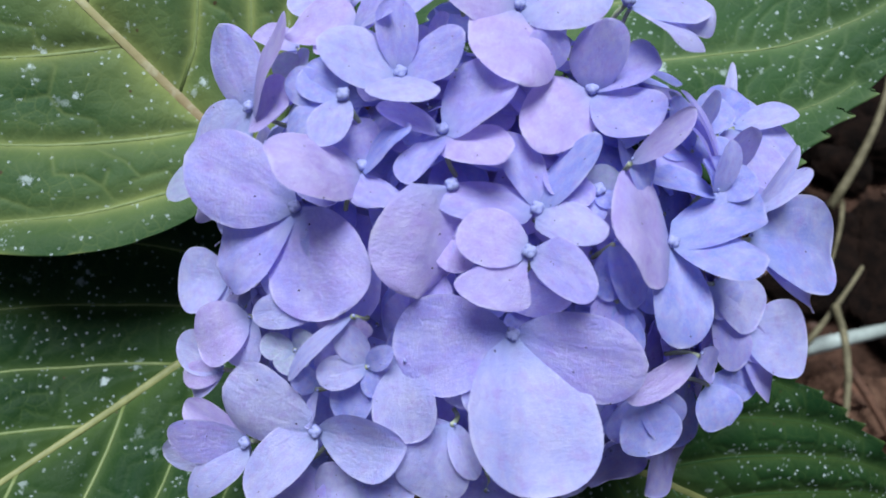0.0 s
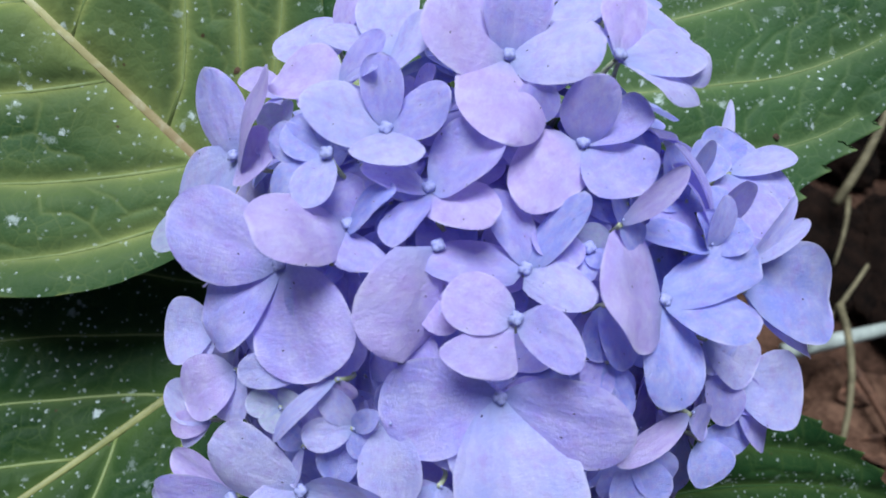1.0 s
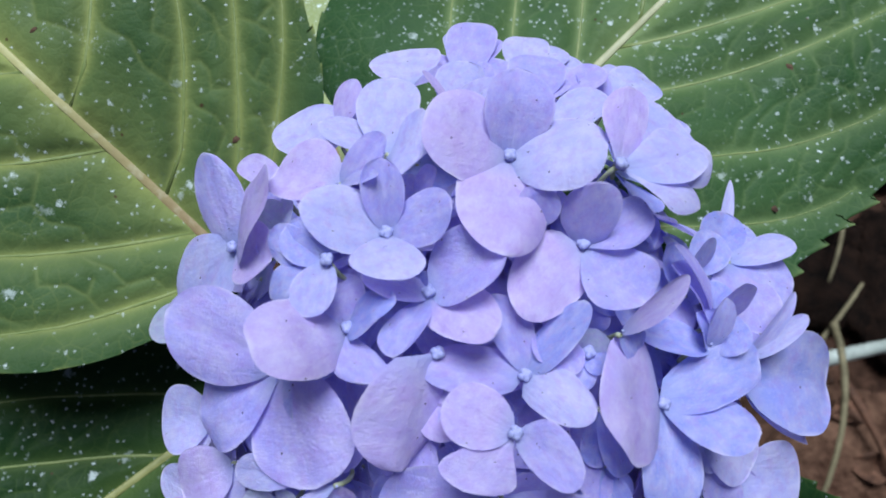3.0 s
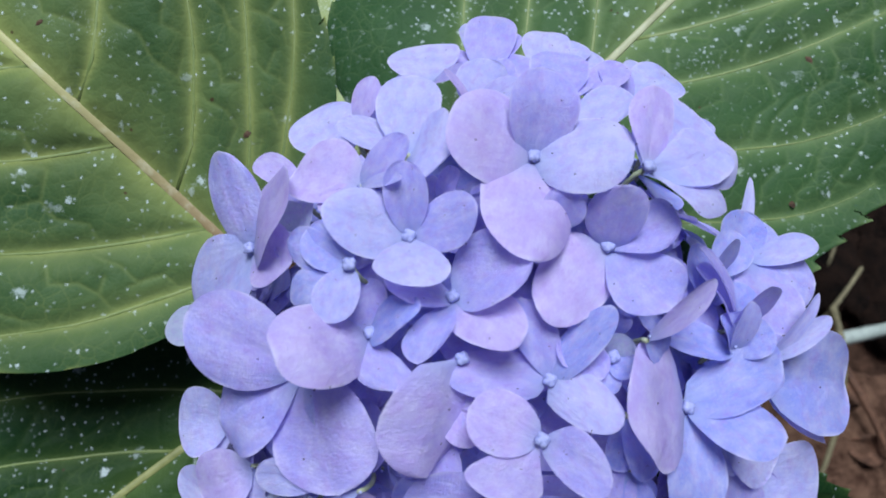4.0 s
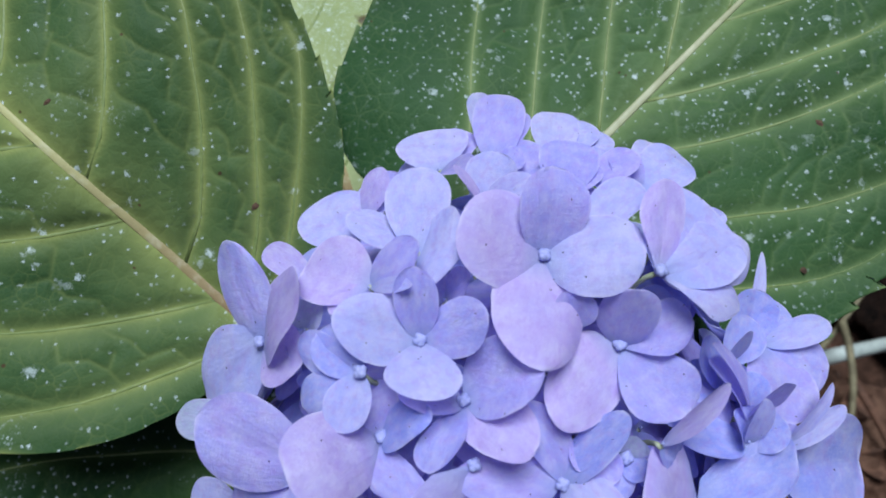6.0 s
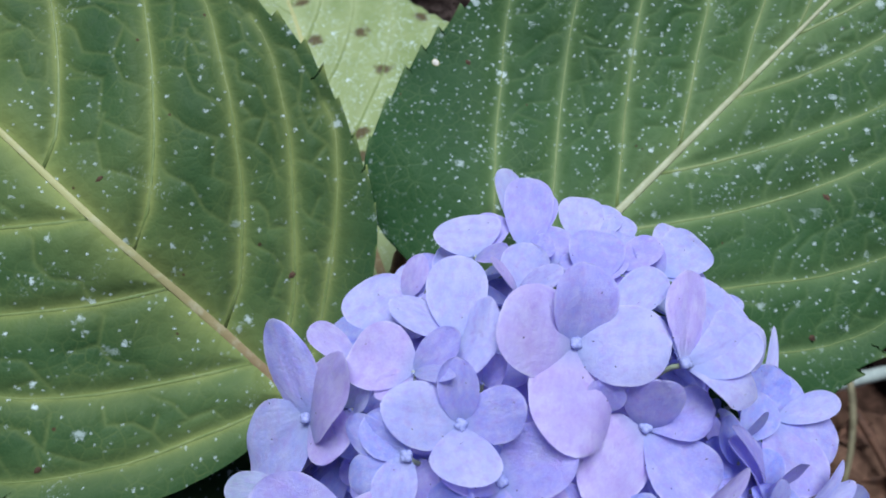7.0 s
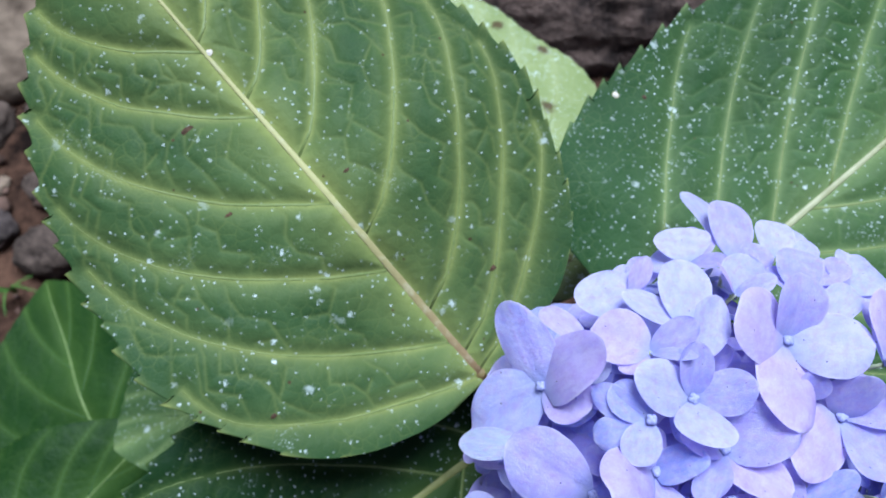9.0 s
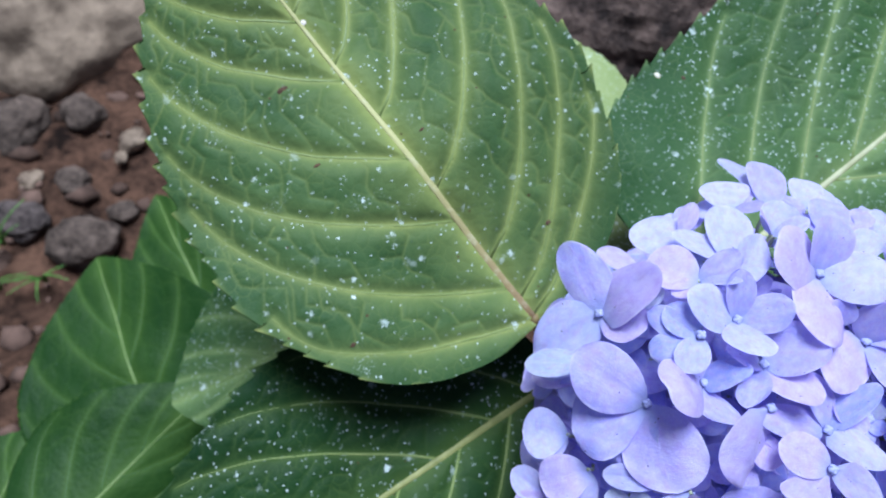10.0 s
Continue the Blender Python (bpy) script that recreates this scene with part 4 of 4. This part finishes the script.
floret((0.0430, 0.1219, 0.1717), (0.11, 0.24, 0.96), [(0.0513, 0.1289, 0.1698, 0.0108, 0, 0.07, 0.60, 0.00, 'lilac'), (0.0417, 0.1304, 0.1725, 0.0105, 0, 0.07, 0.60, 0.00, 'lilac')], False)
floret((-0.0160, 0.1202, 0.1699), (-0.15, 0.24, 0.96), [(-0.0113, 0.1286, 0.1720, 0.0101, 0, 0.07, 0.60, 0.00, 'lilac'), (-0.0233, 0.1239, 0.1692, 0.0102, 0, 0.07, 0.60, 0.00, 'pale')], False)
# florets under the rim
floret((-0.0331, 0.0090, 0.1365), (-0.26, -0.51, 0.82), [(-0.0349, -0.0017, 0.1313, 0.0140, 0, 0.12, 0.60, 0.00, 'lilac')], False)
floret((-0.0200, -0.0002, 0.1356), (-0.18, -0.55, 0.81), [(-0.0126, -0.0087, 0.1315, 0.0179, 0, 0.12, 0.60, 0.00, 'lilac'), (-0.0258, -0.0080, 0.1289, 0.0156, 0, 0.12, 0.60, 0.00, 'lilac'), (-0.0134, 0.0031, 0.1372, 0.0149, 0, 0.12, 0.60, 0.00, 'lilac')], False)
floret((0.0085, 0.0009, 0.1373), (-0.03, -0.57, 0.82), [(0.0135, -0.0097, 0.1302, 0.0118, 0, 0.12, 0.60, 0.00, 'lilac'), (0.0004, -0.0080, 0.1309, 0.0123, 0, 0.12, 0.60, 0.00, 'lilac'), (0.0033, 0.0021, 0.1400, 0.0085, 0, 0.12, 0.60, 0.00, 'lilac'), (0.0162, -0.0005, 0.1366, 0.0087, 0, 0.12, 0.60, 0.00, 'lilac')], False)
floret((-0.0547, -0.0021, 0.1102), (-0.39, -0.59, 0.71), [(-0.0625, -0.0110, 0.1005, 0.0166, 0, 0.12, 0.60, 0.00, 'blue'), (-0.0393, -0.0095, 0.1125, 0.0244, 0, 0.12, 0.60, 0.00, 'blue'), (-0.0684, 0.0002, 0.1046, 0.0152, 0, 0.12, 0.60, 0.00, 'blue')], False)


def dome(x, y):
    """Height of the head's upper surface."""
    return 0.1417 + 0.1557 * x + 1.0600 * y - 6.3898 * x * x - 6.2388 * y * y + 0.5065 * x * y


def filler_florets():
    """The florets deeper in the head and round its far side."""
    rng = random.Random(5)
    spots = []
    step = 0.0150
    for i in range(-6, 7):
        for j in range(-6, 7):
            x, y = 0.014 + (i + 0.5 * (j % 2)) * step, 0.066 + j * step * 0.87
            r = math.hypot((x - 0.014) / 0.074, (y - 0.066) / 0.066)
            if r < 1.0:
                spots.append((Vector((x, y, dome(x, y) - 0.025 - 0.003 * r)), 0.85))
    for k in range(46):
        zz = 0.25 - 0.9 * (k + 0.5) / 46
        d = Vector((math.cos(k * 2.39996) * math.sqrt(1 - zz * zz), math.sin(k * 2.39996) * math.sqrt(1 - zz * zz), zz))
        spots.append((Vector((0.014, 0.064, 0.118)) + Vector((d.x * 0.066, d.y * 0.058, d.z * 0.045)), 0.25))
    for c, up in spots:
        d = (c - CORE).normalized() + Vector((0, 0, 0.3 * up))
        n = (d + Vector((rng.uniform(-.35, .35), rng.uniform(-.35, .35), rng.uniform(-.2, .2)))).normalized()
        a = n.orthogonal().normalized()
        b = n.cross(a)
        turn = rng.uniform(0, 1.5)
        colour = rng.choice(("lilac", "blue"))
        ps = []
        for q in range(4):
            e = turn + q * math.pi / 2
            t = c + (math.cos(e) * a + math.sin(e) * b) * rng.uniform(0.013, 0.018) + n * rng.uniform(-0.003, 0.003)
            ps.append((t.x, t.y, t.z, rng.uniform(0.014, 0.019), 0, 0.1, 0.6, 0.0, colour))
        floret(c, n, ps, False)


filler_florets()
STEM_FOOT = Vector((0.035, -0.01, GROUND - 0.02))
NODE = Vector((0.012, 0.055, 0.035))
link_part("stem", tube_mesh("stem", [p - CORE for p in [Vector(STEM_FOOT), Vector((0.03, 0.01, -0.35)), Vector((0.02, 0.035, -0.15)), NODE, CORE + Vector((0, 0, -0.015))]], [0.0065, 0.006, 0.0055, 0.005, 0.004], 10), STEM, head)

# ---- the large leaves under the flower head ----
upper = leaf((-0.0562, 0.1021, 0.1157), (-0.2036, 0.2334, 0.1975), (0.169, -0.433, 1), 0.1686, NODE, seed=1, nu=380, nv=260, teeth=21, tooth=0.0032, asym=0.96, round_tip=0.5, runs=(((0.01, 0.32), (0.085, 0.56), (0.25, 0.66), (0.39, 0.79), (0.575, 0.88), (0.71, 0.93)), ((0.02, 0.28), (0.06, 0.44), (0.153, 0.56), (0.32, 0.67), (0.484, 0.81), (0.61, 0.88), (0.726, 0.94))), powers=(2.0, 1.45), hook=(0.0, 0.13), relief=0.0019, fold=0.20, cup=0.45, arch=0.016, droop=0.0, label="large dark green serrated hydrangea leaf with white specks")
broad = leaf((0.0050, 0.1186, 0.1172), (0.1644, 0.2577, 0.1663), (-0.105, -0.233, 1), 0.1796, NODE, LEAF_DUSTED, rib_mat=RIB_PALE, nu=380, nv=260, tooth=0.0036, teeth=19, runs=(((0.02, 0.46), (0.13, 0.60), (0.287, 0.70), (0.429, 0.80), (0.566, 0.88), (0.70, 0.94)), ((0.03, 0.45), (0.12, 0.60), (0.24, 0.75), (0.375, 0.82), (0.547, 0.90), (0.70, 0.95))), powers=(1.15, 1.6), relief=0.0017, seed=2, fold=0.03, droop=0.0, peak=0.42, round_base=0.19, label="broad green hydrangea leaf thickly dusted with white specks")
# shade under the upper leaf is carried by this leaf's colour
leaf((-0.0385, 0.0959, 0.0600), (-0.2127, -0.0437, 0.0850), (0.16, -0.2, 1), 0.1472, NODE, LEAF_SHADE_TONED, rib_mat=RIB_OLIVE, seed=3, teeth=20, tooth=0.0030, fold=0.05, droop=0.0, label="hydrangea leaf with shade of the leaf above painted into its green")
leaf((-0.0278, 0.1489, 0.0620), (-0.1180, 0.4500, -0.0200), (0.05, 0.5, 1), 0.19, NODE, LEAF_PALE, tooth=0.0012, round_base=0.62, seed=4, fold=0.06, droop=0.0, label="pale yellowish hydrangea leaf with brown holes")
# deep shade below the head is carried by this leaf's colour
leaf((0.0300, 0.0300, 0.0600), (0.2100, -0.0350, -0.0160), (0.15, -0.55, 0.82), 0.1080, NODE, LEAF_SHADE_TONED, seed=5, fold=0.05, droop=0.0, tooth=0.0030, relief=0.0022, teeth=19, rib_mat=RIB_OLIVE, veins=VEIN_DARK, label="hydrangea leaf with deep shade painted into its dark green")


def blemish(owner, at, r):
    """A small pale scar with a raised brown rim, on a leaf."""
    p = owner.matrix_world.inverted() @ Vector(at)
    blade = next(c for c in owner.children if c.name.startswith("blade"))
    p.z = min(blade.data.vertices, key=lambda v: (v.co.x - p.x) ** 2 + (v.co.y - p.y) ** 2).co.z
    rings = [[(p.x + r * f * math.cos(k * math.tau / 14), p.y + 0.75 * r * f * math.sin(k * math.tau / 14), p.z + h) for k in range(14)] for f, h in ((1.25, -0.0004), (1.1, 0.0003), (0.95, 0.0002))]
    link_part("scar_rim", grid_mesh("scar_rim", np.array(rings), None, True), RIB_OLIVE, owner, "brown rim of a leaf scar")
    link_part("scar", grid_mesh("scar", np.array([rings[2], [(p.x, p.y, p.z + 0.0006)] * 14]), None, True), CHALK, owner, "pale healed scar")


blemish(upper, (-0.1593, 0.1954, 0.1735), 0.0015)
blemish(broad, (-0.0083, 0.2154, 0.1383), 0.0014)


def bite(owner, u, w, r, stretch):
    """A small brown bite mark on a leaf, at u along and w across it."""
    blade = next(c for c in owner.children if c.name.startswith("blade"))
    y = u * max(v.co.y for v in blade.data.vertices)
    z = min(blade.data.vertices, key=lambda v: (v.co.x - w) ** 2 + (v.co.y - y) ** 2).co.z
    ring = [(w + r * stretch * math.cos(k * math.tau / 10) * (1 + 0.3 * math.sin(3 * k)), y + r * math.sin(k * math.tau / 10), z + 0.0001) for k in range(10)]
    link_part("bite_mark", grid_mesh("bite_mark", np.array([ring, [(w, y, z + 0.0004)] * 10]), None, True), BITE, owner, "small brown bite mark")


for spot in ((0.14, 0.028, 0.0009, 1.6), (0.485, -0.030, 0.0007, 2.2), (0.63, -0.022, 0.0010, 2.6), (0.20, -0.062, 0.0008, 1.4), (0.42, 0.010, 0.0006, 2.0)):
    bite(upper, *spot)
for spot in ((0.30, -0.074, 0.0008, 1.3), (0.52, 0.045, 0.0010, 1.6), (0.35, 0.072, 0.0009, 1.5)):
    bite(broad, *spot)
# ---- leaves of lower shoots ----
LOW_RUNS = (((0.05, 0.46), (0.18, 0.66), (0.36, 0.82), (0.58, 0.92)), ((0.09, 0.52), (0.25, 0.72), (0.45, 0.86), (0.66, 0.94)))
SHOOT = Vector((-0.20, 0.02, -0.30))
leaf((-0.2800, 0.0672, -0.1500), (-0.3750, 0.2201, -0.1200), (-0.1, -0.2, 1), 0.17, SHOOT, LEAF_PLAIN, seed=6, nu=150, nv=90, runs=LOW_RUNS, veins=VEIN_DARK, rib_mat=RIB_DARK, tooth=0.0006, relief=0.0005, teeth=30, label="plain mid green leaf of a lower shoot")
leaf((-0.2490, 0.1484, -0.2000), (-0.3748, 0.3169, -0.1800), (-0.2, -0.1, 1), 0.13, SHOOT, LEAF_PLAIN, seed=7, nu=150, nv=90, runs=LOW_RUNS, veins=VEIN_DARK, rib_mat=RIB_DARK, tooth=0.0006, relief=0.0005, label="plain green leaf behind others on a lower shoot")
leaf((-0.3313, 0.0004, -0.1000), (-0.2423, 0.1119, -0.0800), (0.2, -0.5, 1), 0.12, SHOOT, LEAF_PLAIN, seed=8, nu=150, nv=90, runs=LOW_RUNS, veins=VEIN_DARK, rib_mat=RIB_DARK, tooth=0.0006, relief=0.0005, fold=-0.1, plump=0.3, label="dark green arched leaf of a lower shoot")
leaf((-0.1404, 0.1422, 0.0000), (-0.2510, 0.0878, -0.0300), (0.0, -0.2, 1), 0.115, SHOOT, LEAF_DUSTED, seed=9, nu=150, nv=90, runs=LOW_RUNS, veins=VEIN_DARK, rib_mat=RIB_DARK, tooth=0.0006, relief=0.0005, label="greyish powdery leaf under the larger leaves")
leaf((-0.4061, -0.0030, -0.1600), (-0.3910, 0.0910, -0.1600), (0.0, 0.0, 1), 0.12, SHOOT, LEAF_PLAIN, seed=10, nu=150, nv=90, runs=LOW_RUNS, veins=VEIN_DARK, rib_mat=RIB_DARK, tooth=0.0006, relief=0.0005, label="plain green leaf low beside the soil")
bud = new("leaf_bud")
bud.matrix_world = pose(*(-0.0261, 0.1554, 0.0750))
tagged(bud, "small tan leaf bud between two large leaves", "bud")
link_part("scale", tube_mesh("scale", [(0, 0, -0.03), (0, 0, 0), (0.001, 0.004, 0.006), (0.002, 0.008, 0.012), (0.002, 0.010, 0.015)], [0.002, 0.0028, 0.0035, 0.0028, 0.0010], 8), BUD, bud)
shoot = new("hydrangea_shoot")
tagged(shoot, "thin green lower shoot of the hydrangea", "stem")
link_part("stem", tube_mesh("stem", bend((-0.15, 0.0, GROUND - 0.02), SHOOT, (-0.01, 0, 0)), [0.005] * 9), STEM, shoot)

# ---- stones ----
stone((-0.8000, 0.8300, -0.5500), 0.195, STONE_PALE, 1, 'large pale tan rock in the sun on the soil', 0.62, 30, 'rock')
stone((-0.7800, 0.6150, -0.5500), 0.055, STONE, 2, 'rounded grey stone beside the rock', 0.6, 94, 'stone')
stone((-0.6884, 0.6509, -0.5500), 0.038, STONE, 3, 'small rounded grey stone on the soil', 0.7, 141, 'stone')
stone((-0.6176, 0.4234, -0.5500), 0.050, STONE, 4, 'grey brown stone beside a leaf', 0.6, 8, 'stone')
stone((-0.5970, 0.6078, -0.5500), 0.023, STONE_PALE, 5, 'small pale pebble on the soil', 0.6, 55, 'pebble')
stone((-0.6057, 0.5745, -0.5500), 0.012, STONE_PALE, 6, 'small white pebble on the soil', 0.6, 102, 'pebble')
stone((-0.6663, 0.5267, -0.5500), 0.030, STONE, 7, 'flat mauve grey stone on the soil', 0.4, 149, 'stone')
stone((-0.5768, 0.4800, -0.5500), 0.022, STONE, 8, 'small mauve pebble on the soil', 0.5, 16, 'pebble')
stone((-0.7294, 0.5205, -0.5500), 0.019, STONE_PALE, 9, 'small buff pebble on the soil', 0.5, 63, 'pebble')
stone((-0.6127, 0.3988, -0.5500), 0.010, STONE_PALE, 10, 'tiny white pebble on the soil', 0.6, 110, 'pebble')
stone((-0.7189, 0.4520, -0.5500), 0.039, ROCK_BROWN, 11, 'dark brown clod of soil', 0.5, 157, 'clod')
stone((-0.6983, 0.8705, -0.5500), 0.060, STONE_PALE, 12, 'tan rock on the soil', 0.6, 24, 'rock')
strata_rock((0.2500, 0.9800, -0.5600), 0.30, 'large rough brown rock with layered ridges')
stone((0.0900, 0.8200, -0.5600), 0.050, ROCK_BROWN, 14, 'rough brown stone beside a larger rock', 0.6, 118, 'rock')
# five black lumps added in place of the shade beside the leaves
stone((0.6105, 0.4945, -0.5500), 0.043, GROUND_SHADE, 18, 'added black lump standing for shade beside a leaf', 0.6, 126, 'clod')
stone((0.6630, 0.5313, -0.5500), 0.055, GROUND_SHADE, 19, 'added black lump standing for the shade of leaves', 0.7, 173, 'rock')
stone((0.5749, 0.3956, -0.5500), 0.031, GROUND_SHADE, 20, 'added black lump standing for shade among small pebbles', 0.6, 40, 'clod')
stone((0.5776, 0.2952, -0.5500), 0.033, GROUND_SHADE, 21, 'added black lump standing for shade beneath the straw', 0.5, 87, 'clod')
stone((0.6300, 0.3936, -0.5500), 0.047, GROUND_SHADE, 17, 'added black lump standing for shade under dry grass', 0.6, 79, 'clod')

stone((0.5200, 0.0900, -0.5650), 0.125, DRY_SOIL, 23, 'flat tan clod of dry soil', 0.26, 25, 'clod')
stone((0.6600, 0.0300, -0.5650), 0.110, DRY_SOIL, 24, 'tan crumbly clod of dry soil', 0.28, 80, 'clod')
# black mounds added to paint the shaded ground, four in all
stone((0.5600, 0.6100, -0.5650), 0.120, GROUND_SHADE, 25, 'added black mound standing for shade on the soil', 0.35, 10, 'mound')
stone((0.6800, 0.3300, -0.5650), 0.135, GROUND_SHADE, 26, 'added black mound standing for shade under straw', 0.30, 50, 'mound')
stone((0.5200, 0.3700, -0.5650), 0.110, GROUND_SHADE, 27, 'added black mound standing for shade beside the stalks', 0.30, 140, 'mound')
stone((0.7200, 0.6800, -0.5650), 0.130, GROUND_SHADE, 28, 'added black mound standing for shade behind a leaf', 0.35, 75, 'mound')

# ---- dry stalks and litter ----
def stalk(name, a, b, sag, r, material, label):
    mesh = tube_mesh(name, bend(a, b, sag), [r * (1 - 0.06 * k) for k in range(9)], 7)
    return tagged(link_part(name, mesh, material), label, "dry stalk")


stalk("dry_stalk", (0.4700, 0.2450, -0.4400), (0.4180, 0.0200, -0.5200), (0.012, 0, 0.03), 0.0045, STRAW, "olive dry grass stalk over the soil")
stalk("dry_stalk", (0.4228, 0.2060, -0.5000), (0.6395, 0.2417, -0.4800), (0, 0, 0.005), 0.011, STRAW_WHITE, "bleached flat straw lying on the soil")
stalk("dry_stalk", (0.4393, 0.2074, -0.4700), (0.5171, 0.2923, -0.4400), (0, 0, 0.01), 0.004, STRAW, "short tan dry stalk across the straw")
stalk("dry_stalk", (0.5350, 0.4000, -0.4900), (0.6500, 0.6000, -0.4400), (0.01, 0, 0.02), 0.0065, STRAW, "bent tan root lying on the dark soil")
stalk("dry_stalk", (0.4986, 0.1928, -0.5000), (0.5413, 0.0697, -0.5200), (0, 0, 0.01), 0.006, DEAD, "reddish dead stalk on the soil")
stalk("dry_stalk", (0.5604, 0.4137, -0.5000), (0.5152, 0.3173, -0.5000), (0, 0, 0.01), 0.0035, STRAW, "broken tan twig on the dark soil")


def dead_leaf(at, turn, size, seed):
    """A curled fallen leaf."""
    n = 14
    pts = np.zeros((n + 1, n + 1, 3))
    for i in range(n + 1):
        for j in range(n + 1):
            u, v = i / n, 2 * j / n - 1
            w = size * 0.36 * math.sin(math.pi * u ** 0.8) ** 0.7 * v
            pts[i, j] = (w, size * (u - 0.5), 0.25 * size * v * v * math.sin(math.pi * u) + 0.12 * size * noise.noise((u * 3 + seed, v * 2, seed)))
    ob = link_part("dead_leaf", grid_mesh("dead_leaf", pts), DEAD)
    ob.matrix_world = pose(at[0], at[1], at[2] + 0.012, 8 * math.sin(seed), 10 * math.cos(seed), turn)
    sol = ob.modifiers.new("thickness", "SOLIDIFY")
    sol.thickness = 0.0006
    tagged(ob, "curled reddish brown dead leaf on the soil", "dead leaf", "fallen leaves")


dead_leaf((0.5135, 0.1627, -0.5400), 110, 0.055, 2)
dead_leaf((0.5197, 0.0921, -0.5400), 75, 0.05, 4)


def grass_tuft(at, seed):
    rng = random.Random(seed)
    tuft = new("grass_tuft")
    tuft.matrix_world = pose(*at)
    tagged(tuft, "small tuft of fresh green grass blades", "grass", "grass tufts")
    for k in range(6):
        a = rng.uniform(0, 6.28)
        h = rng.uniform(0.05, 0.10)
        path = [(math.cos(a) * h * 0.7 * t * t, math.sin(a) * h * 0.7 * t * t, h * t * (1 - 0.35 * t)) for t in (0, 0.2, 0.4, 0.6, 0.8, 1.0)]
        link_part("blade", tube_mesh("blade", path, [0.0035 * (1 - 0.16 * q) for q in range(6)], 5, 0.25), GRASS, tuft)


grass_tuft((-0.7287, 0.4085, -0.5500), 1)
grass_tuft((-0.6499, 0.3568, -0.5500), 2)
grass_tuft((-0.7079, 0.3385, -0.5500), 3)


def gravel():
    """Loose clods and grit on the soil."""
    rng = random.Random(9)
    bm = bmesh.new()
    bmesh.ops.create_icosphere(bm, subdivisions=1, radius=1.0)
    base = np.array([v.co[:] for v in bm.verts])
    tris = np.array([[v.index for v in f.verts] for f in bm.faces])
    bm.free()
    verts, faces = [], []
    for k in range(3000):
        x, y = rng.uniform(-1.3, 1.2), rng.uniform(-0.4, 1.5)
        r = 0.004 + 0.022 * rng.random() ** 3
        jig = np.array([1 + 0.35 * rng.uniform(-1, 1) for _ in base])[:, None]
        p = base * jig * np.array((r, r * rng.uniform(0.6, 1.0), r * 0.6))
        z = GROUND + 0.05 * noise.noise((x * 2.3, y * 2.3, 0)) + 0.022 * noise.noise((x * 9, y * 9, 3)) + 0.012 * noise.noise((x * 25, y * 25, 7))
        faces.append(tris + len(base) * k)
        verts.append(p + np.array((x, y, z + r * 0.15)))
    mesh = bpy.data.meshes.new("gravel")
    mesh.from_pydata(np.concatenate(verts).tolist(), [], np.concatenate(faces).tolist())
    ob = link_part("gravel", mesh, GRIT)
    tagged(ob, "loose brown clods and small grey mauve grit on soil", "gravel", kind="stuff")


gravel()
